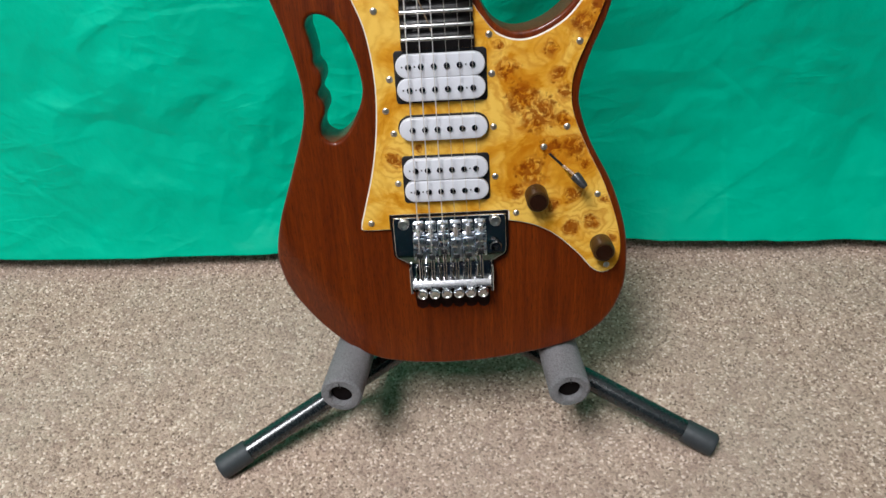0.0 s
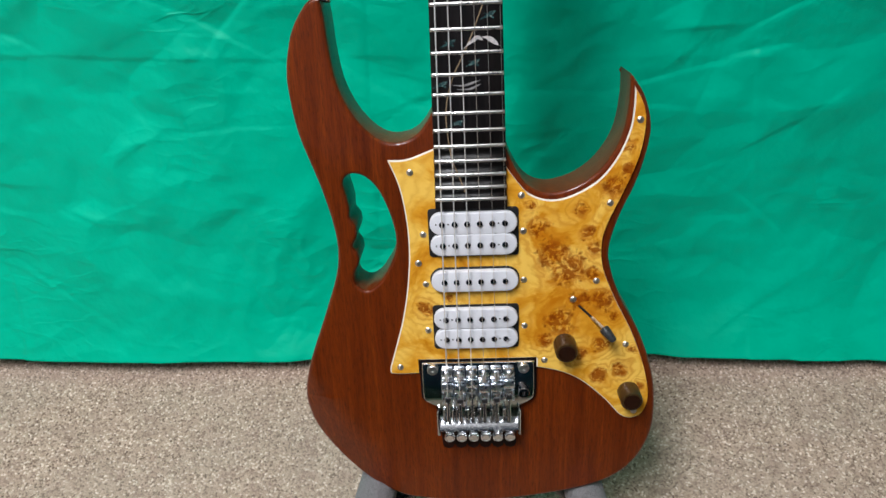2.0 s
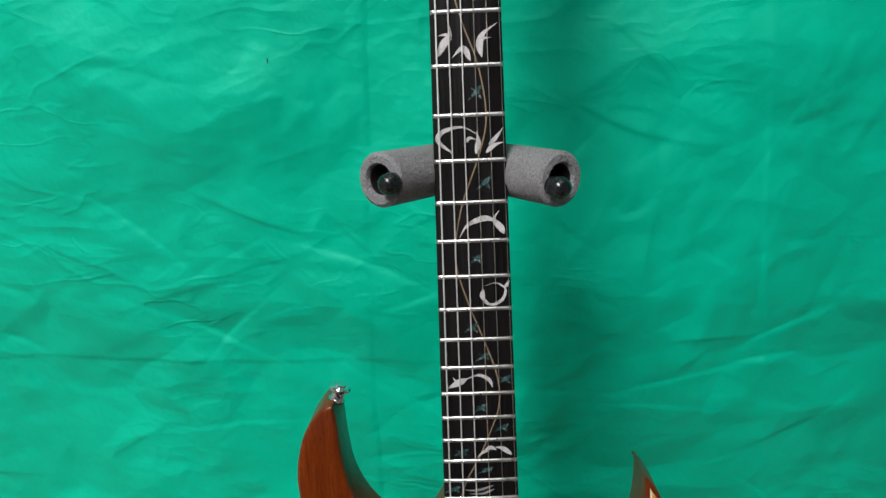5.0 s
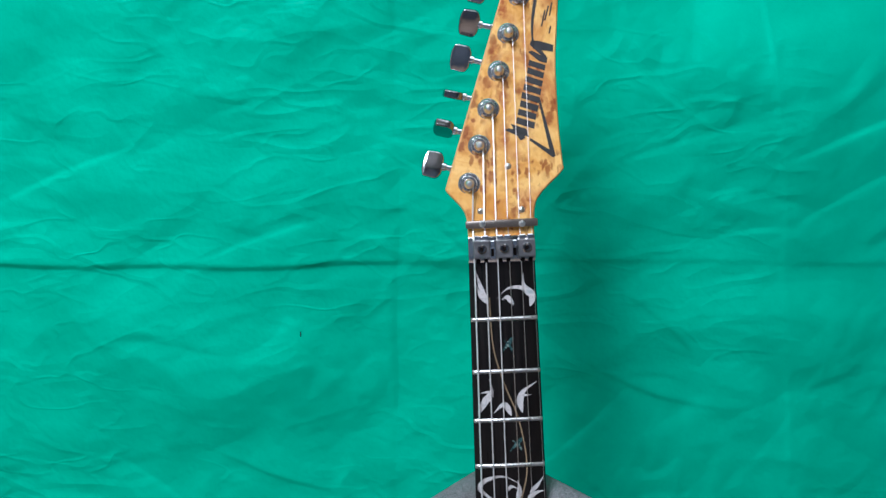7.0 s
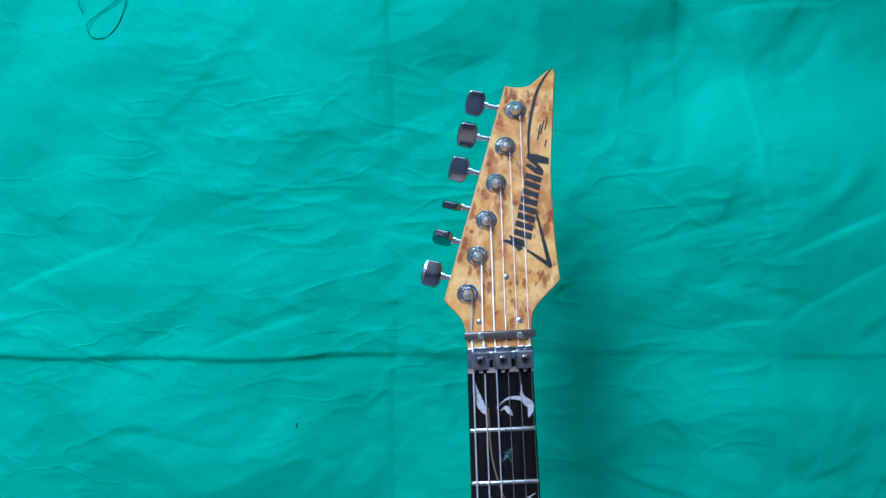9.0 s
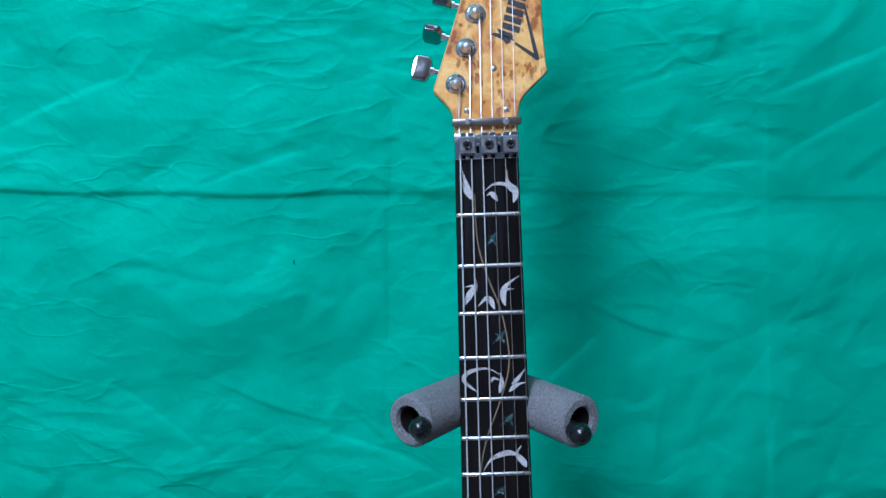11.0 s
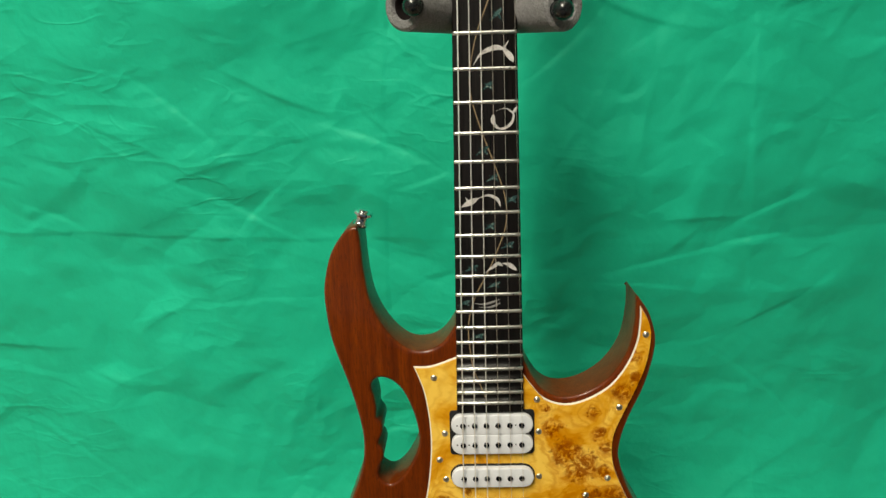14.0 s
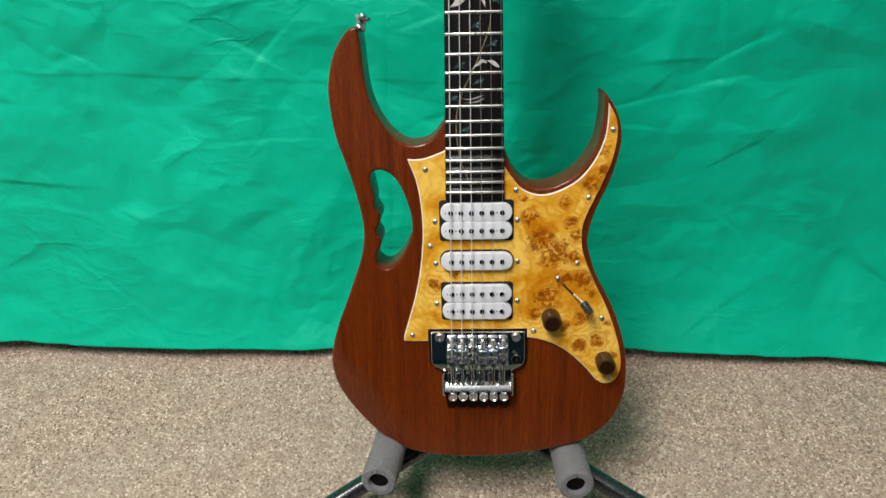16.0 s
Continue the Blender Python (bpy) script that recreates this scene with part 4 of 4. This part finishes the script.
for x in (-0.0128, 0.0014, 0.0156):
    b = part("clamp", box(x - 0.0053, x + 0.0053, -0.0062, -0.0006, 0.6520, 0.6630, 0.0004, 1), CLAMP, nut, "dull steel clamp block")
    part("pad", box(x - 0.0048, x + 0.0048, -0.0014, 0.0010, 0.6500, 0.6524, 0.0003, 1), CLAMP, b)
    for u in (-0.0024, 0.0026):
        # black box painting the shade of a string slot
        part("slot", box(x + u - 0.0012, x + u + 0.0012, -0.0019, 0.0007, 0.6488, 0.6512), SHADE_BLACK, b)
        # small chrome post added for the white glint above the clamp
        part("glint_post", box(x + u - 0.0019, x + u + 0.0019, -0.0030, 0.0006, 0.6634, 0.6660, 0.0004, 1), CHROME, b)
    part("bolt", lathe([(0, 0.0001), (0.0013, 0.0001), (0.0013, 0.0013), (0.0024, 0.0015), (0.0031, 0.0010), (0.0031, 0), (0, 0)], (x, -0.0062, 0.6578), (x, -1, 0.6578), 18), DARK_CHROME, b, "dark bolt head")
    # near-black plug in the bolt head: the hole's shade as colour
    part("hex_shade", rod((x, -0.0064, 0.6578), (x, -0.00745, 0.6578), 0.0014, 6), SHADE_BLACK, b, "black six-sided plug painting the shade in the bolt's hole")
for x in (-0.0057, 0.0085):
    # no notch is cut; a black block paints the shade between the clamps
    part("gap", box(x - 0.0010, x + 0.0010, -0.0004, 0.0010, 0.6525, 0.6572), SHADE_BLACK, nut, "black block painting the shade between the clamps")
    part("bridge_piece", box(x - 0.0016, x + 0.0016, -0.0022, 0.0006, 0.6584, 0.6626, 0.0005, 1), CHROME, nut)

# ---- bridge ----
BX = 0.0014
# a flat plate, no hollow: the recess's shade is its black colour
recess = part("recess_shade_plate", slab([smooth_line(mm([(-48.2, 11.5), (-46.8, 15.0), (-43.0, 16.3), (0, 16.3), (46.4, 16.3), (50.2, 15.0), (51.6, 11.5), (51.8, 0), (51.8, -16), (49.8, -23.4), (44, -26.8), (38.6, -30), (38.6, -30), (38.6, -58), (38.6, -58),
                                                     (-35.8, -58), (-35.8, -58), (-35.8, -30), (-35.8, -30), (-41, -26.8), (-46.6, -23), (-48.2, -16)]), True, 4)], TOP - 0.0032, 0.0034, 0.0004, 1), SHADE_BLACK, guitar,
              "flat black plate painting the shaded recess under the bridge")
pocket = []
for k in range(6):
    cx = -26.4 + k * 11.1
    pocket += [(cx + 5.4 * math.cos(a), -71.5 - 6.0 * math.sin(a)) for a in (math.pi * 0.94, math.pi * 0.75, math.pi * 0.5, math.pi * 0.25, math.pi * 0.06)]
# flat plate on the wood; the pocket's shade is in its dark red
part("pocket", slab([mm([(-32.5, -55)] + pocket + [(35, -55)])], TOP - 0.0006, 0.001), material("shaded pocket red", (0.012, 0.0018, 0.0012), 0.3, spec=0.35), recess, "flat dark red plate painting the shaded routed pocket")

bridge = part("bridge", slab([smooth_line(mm([(-46, 11.0), (-45.0, 14.2), (-42.0, 15.4), (0, 15.4), (45.5, 15.4), (48.5, 14.2), (49.5, 11.0), (49.5, 0), (49.6, -15), (48, -21.5), (43, -25), (37, -28.5), (37, -28.5), (36.6, -45), (37.5, -52), (37.5, -52),
                                              (-34.5, -52), (-34.5, -52), (-33.6, -45), (-34, -28.5), (-34, -28.5), (-40, -25), (-45, -21.5), (-46.2, -15)]), True, 4)], 0.0018, 0.0036, 0.0008, 2),
              CHROME, guitar, "chrome locking tremolo bridge with six saddles")


# blue tint: the reflection of a bluish ceiling put into the chrome's colour
SADDLE = worn("saddle chrome with a reflected blue tint", (0.84, 0.88, 0.95), 0.27, 1.0)


def saddle(k):
    x = BX + (k - 2.5) * 0.01055
    dz = (-0.0014, -0.003, 0.0022, -0.0032, -0.0024, 0.0008)[k]
    s = part("saddle", joined(box(x - 0.0050, x + 0.0050, -0.0028, 0.0018, -0.0195 + dz, 0.0020 + dz, 0.0012, 2),
                              box(x - 0.0049, x + 0.0049, -0.0046, -0.0024, -0.0080 + dz, 0.0000 + dz, 0.0010, 2),
                              box(x - 0.0049, x - 0.0030, -0.0044, 0.0018, -0.0205 + dz, -0.0090 + dz, 0.0008, 2),
                              box(x + 0.0030, x + 0.0049, -0.0044, 0.0018, -0.0205 + dz, -0.0090 + dz, 0.0008, 2)), SADDLE, bridge)
    part("clamp_block", box(x - 0.0026, x + 0.0026, -0.0036, 0.0, -0.0190 + dz, -0.0145 + dz, 0.0004, 1), BLACK, s)
    part("lock_screw", joined(rod((x, -0.0030, 0.0095), (x, -0.0030, 0.0020 + dz), 0.0021, 10), box(x - 0.0047, x + 0.0047, -0.0024, 0.0018, 0.0038, 0.0112, 0.0010, 2)), SADDLE, s)
    part("stem", joined(rod((x, -0.0008, -0.0205 + dz), (x, -0.0016, -0.042), 0.0017, 10), rod((x - 0.0037, 0.0004, -0.030), (x - 0.0037, 0.0004, -0.044), 0.0012, 8)), MID_CHROME, s)
    part("fine_tuner", lathe([(0, 0.0), (0.0036, 0.0), (0.0036, 0.0040), (0.0044, 0.0045), (0.0050, 0.0056), (0.0050, 0.0082), (0.0044, 0.0096), (0.0037, 0.0099), (0.0031, 0.0093), (0, 0.0090)],
                             (x + 0.0004, 0.0010, -0.0530), (x + 0.0004, -1, -0.2000), 22), CHROME, bridge, "round chrome fine tuner")


for k in range(6):
    saddle(k)
wedge = bmesh.new()
ends = [[wedge.verts.new((x, y, z)) for y, z in ((0.0018, -0.0430), (-0.0028, -0.0434), (-0.0056, -0.0474), (-0.0060, -0.0486), (-0.0050, -0.0500), (0.0018, -0.0505))] for x in (-0.0328, 0.0356)]
for k in range(6):
    wedge.faces.new((ends[0][k], ends[0][(k + 1) % 6], ends[1][(k + 1) % 6], ends[1][k]))
wedge.faces.new(ends[0][::-1])
wedge.faces.new(ends[1])
part("tuner_bar", wedge, worn("satin bar chrome", (0.52, 0.53, 0.55), 0.24, 1.0), bridge, "bright bevelled chrome bar", 25)
for x in (-0.0350, 0.0358):
    part("cheek", box(x, x + 0.0020, -0.003, 0.0018, -0.056, -0.030, 0.0006, 1), CHROME, bridge)
for k in range(1, 6):
    x = BX + (k - 3) * 0.01105
    part("divider", box(x - 0.0009, x + 0.0009, -0.0042, 0.0018, -0.0404, -0.028, 0.0004, 1), CHROME, bridge)
part("arm_socket", lathe([(0, 0.002), (0.0030, 0.002), (0.0030, 0.0058), (0.0044, 0.0058), (0.0050, 0.0050), (0.0050, 0), (0, 0)], (0.0405, 0.0018, -0.0125), (0.0405, -1, -0.0125), 18), DARK_CHROME, bridge)
for x in (-0.0370, 0.0405):
    part("stud", lathe([(0, 0.0028), (0.0016, 0.0028), (0.0018, 0.0034), (0.0040, 0.0036), (0.0046, 0.0030), (0.0046, 0), (0, 0)], (x, 0.0018, 0.0105), (x, -1, 0.0105), 16), STEEL, bridge)

# ---- strings ----
for k in range(6):
    xn, xs = -0.0176 + k * 0.00745, BX + (k - 2.5) * 0.01055
    px, pz = POSTS[k][0] / 1000, POSTS[k][1] / 1000
    py = 0.004 + SLOPE * (pz - HEAD_Z) - 0.0055
    r = (0.00052, 0.00046, 0.00040, 0.00024, 0.00020, 0.00017)[k]
    line = [(px + 0.0024, py, pz), (xn, bar_y + 0.0026, 0.673), (xn, -0.0012, 0.6635), (xn, -0.0012, 0.649), (xs, -0.0052, -0.004), (xs, -0.0036, -0.0150)]
    part("string", pipe(line, r, 6), BRASS_WIRE if k < 3 else PLAIN_WIRE, guitar, "wound nickel string" if k < 3 else "plain steel string")


# ---- knobs, switch, strap button ----
def knob(x, z):
    t = part("knob", lathe([(0.0094, 0), (0.0094, 0.0008), (0.0091, 0.0155), (0.0084, 0.0168), (0.0070, 0.0172), (0, 0.0170)], (x, TOP - 0.0026, z), (x, -1, z), 40), KNOB, guitar,
             "round brown metal control knob")
    # disc painted dark for the dim front beside the lit brown side
    part("cap", lathe([(0, 0.0001), (0.0070, 0.0001), (0.0070, 0.0003), (0, 0.0003)], (x, TOP - 0.0026 - 0.0171, z), (x, -1, z), 32), worn("knob front in shade", (0.022, 0.008, 0.004), 0.22, 0.1), t)


knob(0.0752, 0.030)
knob(0.1312, -0.0186)
a, b = Vector((0.0862, 0.0655)), Vector((0.1045, 0.0470))
d = (b - a).normalized() * 0.0009
# flat strip on the guard; its black is the shade inside the slot
switch = part("selector_switch", slab([[(a.x - d.y, a.y + d.x), (a.x + d.y, a.y - d.x), (b.x + d.y, b.y - d.x), (b.x - d.y, b.y + d.x)]], TOP - 0.0032, 0.002), BLACK, guitar, "pickup selector switch in a slot painted as a flat black strip")
part("lever", pipe([(0.0975, 0.006, 0.0540), (0.1050, -0.0075, 0.0507)], 0.0013, 8), STEEL, switch)
part("tip", lathe([(0, 0), (0.0028, 0), (0.0041, 0.0008), (0.0041, 0.0038), (0.0030, 0.0122), (0.0022, 0.0138), (0, 0.0142)], (0.1046, -0.0070, 0.0510), (0.1128, -0.0150, 0.0425), 16),
     worn("dark grey plastic tip", (0.028, 0.03, 0.032), 0.28, 0.0), switch, "dark grey plastic switch tip")
part("strap_button", lathe([(0, 0), (0.0058, 0), (0.0062, 0.0012), (0.0052, 0.0024), (0.0046, 0.0050), (0.0050, 0.0066), (0.0074, 0.0082), (0.0083, 0.0096), (0.0082, 0.0112), (0.0070, 0.0122),
                            (0.0044, 0.0122), (0.0040, 0.0134), (0.0020, 0.0140), (0, 0.0134)], (-0.1036, 0.0250, 0.3116), (-0.0940, 0.0235, 0.34), 24), CHROME, guitar, "chrome strap button")
part("felt_washer", lathe([(0, 0), (0.0056, 0), (0.0060, 0.0010), (0.0056, 0.0020), (0, 0.0020)], (-0.1042, 0.0250, 0.3104), (-0.0946, 0.0235, 0.34), 20), BLACK, guitar, "black felt washer")


# ---- the guitar stand ----
stand = thing("guitar_stand", Matrix.Identity(4), "black tubular guitar stand with grey foam covered arms", "guitar stand")
HUB = Vector((0.008, 0.078, 0.085))


def foam_tube(a, b, parent, ro=0.0188, ri=0.0100):
    """A hollow foam sleeve; its open end is at a."""
    h = (Vector(b) - Vector(a)).length
    return part("foam_sleeve", lathe([(ri, 0.05), (ri, 0.002), (ri + 0.0012, 0.0), (ro - 0.0022, 0.0), (ro, 0.0022), (ro, h - 0.002), (ro - 0.002, h), (ri, h), (ri, 0.05)], a, b, 36), FOAM, parent,
                "worn grey foam sleeve")


def leg(foot, name="leg"):
    foot = Vector(foot)
    d = (HUB - foot).normalized()
    t = part(name, rod(foot + d * 0.012, HUB, 0.0106, 24), TUBE, stand, "black painted tube leg")
    part("rubber_foot", lathe([(0, 0), (0.0104, 0), (0.0118, 0.0018), (0.0121, 0.004), (0.0118, 0.030), (0.0114, 0.0315), (0.0106, 0.0315), (0, 0.031)], foot, HUB, 24), RUBBER, t, "dark grey rubber foot")


leg((-0.2335, -0.0595, 0.0125))
leg((0.2500, -0.0505, 0.0125))
leg((0.012, 0.235, 0.0125))
up = Vector((0, math.sin(radians(LEAN)), math.cos(radians(LEAN))))
part("post", rod(HUB - up * 0.04, HUB + up * 0.62, 0.0095, 20), TUBE, stand, "black painted steel post")
part("hub", lathe([(0, 0), (0.016, 0), (0.018, 0.002), (0.018, 0.05), (0.016, 0.052), (0, 0.052)], HUB - up * 0.026, HUB + up, 20), BLACK, stand, "black plastic hub")
for front, rear in (((-0.1025, -0.057, 0.1085), (-0.0915, 0.052, 0.0965)), ((0.1040, -0.0555, 0.1030), (0.0990, 0.052, 0.0925))):
    f, r = Vector(front), Vector(rear)
    arm = part("arm", pipe([f + (r - f) * 0.2, r, r + (r - f).normalized() * 0.02 + Vector((-0.01 if f.x > 0 else 0.01, 0, 0.0)), HUB], 0.0062, 12), TUBE, stand, "black painted arm")
    sleeve = foam_tube(f, r, arm)
    d = (r - f).normalized()
    # black plug added: the shade inside the sleeve as colour
    part("bore_shade", lathe([(0, 0.0055), (0.0099, 0.0055), (0.0101, 0.0065), (0.0101, 0.03), (0, 0.03)], f, r, 24), SHADE_BLACK, sleeve, "black lining painting the shade inside the sleeve")
    # thin black line for the shade of a cut; the foam stays whole
    part("slit_shade", pipe([f + Vector((0.0005, 0, 0.0098)) + d * 0.0006, f + Vector((-0.0004, 0, 0.0150)) + d * 0.0006], 0.00055, 6), BLACK, sleeve, "thin black line painting the shade of a cut in the foam")

# neck cradle
BALL = worn("black moulded rubber", (0.0045, 0.006, 0.0068), 0.26, 0.0)
yoke_at = G @ Vector((0.0, 0.060, 0.4765))
for side, tip, ball in ((-1, (-0.0578, -0.017, 0.4774), (-0.0500, -0.027, 0.4762)), (1, (0.0560, -0.018, 0.4737), (0.0530, -0.030, 0.4702))):
    f = G @ Vector(tip)
    r = yoke_at + Vector((side * 0.004, 0, 0))
    q = G @ Vector(ball)
    e = (r - q).normalized()
    arm = part("cradle_arm", joined(rod(q, r, 0.0058, 16), lathe([(0, 0), (0.0036, 0.0006), (0.0062, 0.003), (0.0072, 0.0070), (0.0067, 0.0104), (0.0058, 0.013), (0, 0.0135)],
                                                            q - e * 0.0070, r, 20)), BALL, stand, "dark rod with a rounded rubber end")
    sleeve = foam_tube(f, r, arm, 0.0176, 0.0098)
    # black lining added round the rod for the sleeve's inner shade
    part("bore_shade", lathe([(0.0060, 0.0120), (0.0088, 0.0035), (0.0097, 0.0030), (0.0099, 0.03), (0.0060, 0.03)], f, r, 24), SHADE_BLACK, sleeve, "black lining painting the shade inside the sleeve")
part("yoke", rod(HUB + up * 0.615, yoke_at, 0.0085, 16), TUBE, stand, "black painted yoke")


# ---- carpet loops ----
def tufts():
    rng = np.random.default_rng(11)
    step = 0.0031
    xs, ys = np.arange(-0.80, 0.80, step), np.arange(-0.16, 0.36, step)
    X, Y = np.meshgrid(xs, ys)
    n = X.size
    X = X.ravel() + rng.normal(0, 0.0009, n)
    Y = Y.ravel() + rng.normal(0, 0.0009, n)
    a = rng.uniform(0, math.pi, n)
    l, w, h = rng.uniform(0.0018, 0.0034, n), rng.uniform(0.0010, 0.0016, n), rng.uniform(0.0014, 0.0027, n)
    co = np.zeros((n, 7, 3))
    ring = [(1, 0), (0.3, 1), (-0.3, 1), (-1, 0), (-0.3, -1), (0.3, -1)]
    for k, (u, v) in enumerate(ring):
        co[:, k, 0] = X + np.cos(a) * u * l - np.sin(a) * v * w
        co[:, k, 1] = Y + np.sin(a) * u * l + np.cos(a) * v * w
        co[:, k, 2] = -0.0003
    co[:, 6, 0], co[:, 6, 1], co[:, 6, 2] = X, Y, h
    me = bpy.data.meshes.new("carpet_loops")
    base = (np.arange(n) * 7)[:, None, None]
    tri = np.array([(k, (k + 1) % 6, 6) for k in range(6)])[None] + base
    tri = tri.reshape(-1, 3)
    me.vertices.add(n * 7)
    me.vertices.foreach_set("co", co.ravel())
    me.loops.add(tri.size)
    me.loops.foreach_set("vertex_index", tri.ravel().astype(np.int32))
    me.polygons.add(len(tri))
    me.polygons.foreach_set("loop_start", np.arange(0, tri.size, 3, dtype=np.int32))
    me.polygons.foreach_set("use_smooth", np.ones(len(tri), dtype=bool))
    me.update(calc_edges=True)
    me.materials.append(TUFT)
    tagged(new("carpet_loops", me), "short beige, brown and grey carpet loops", "carpet", "", "stuff")


tufts()
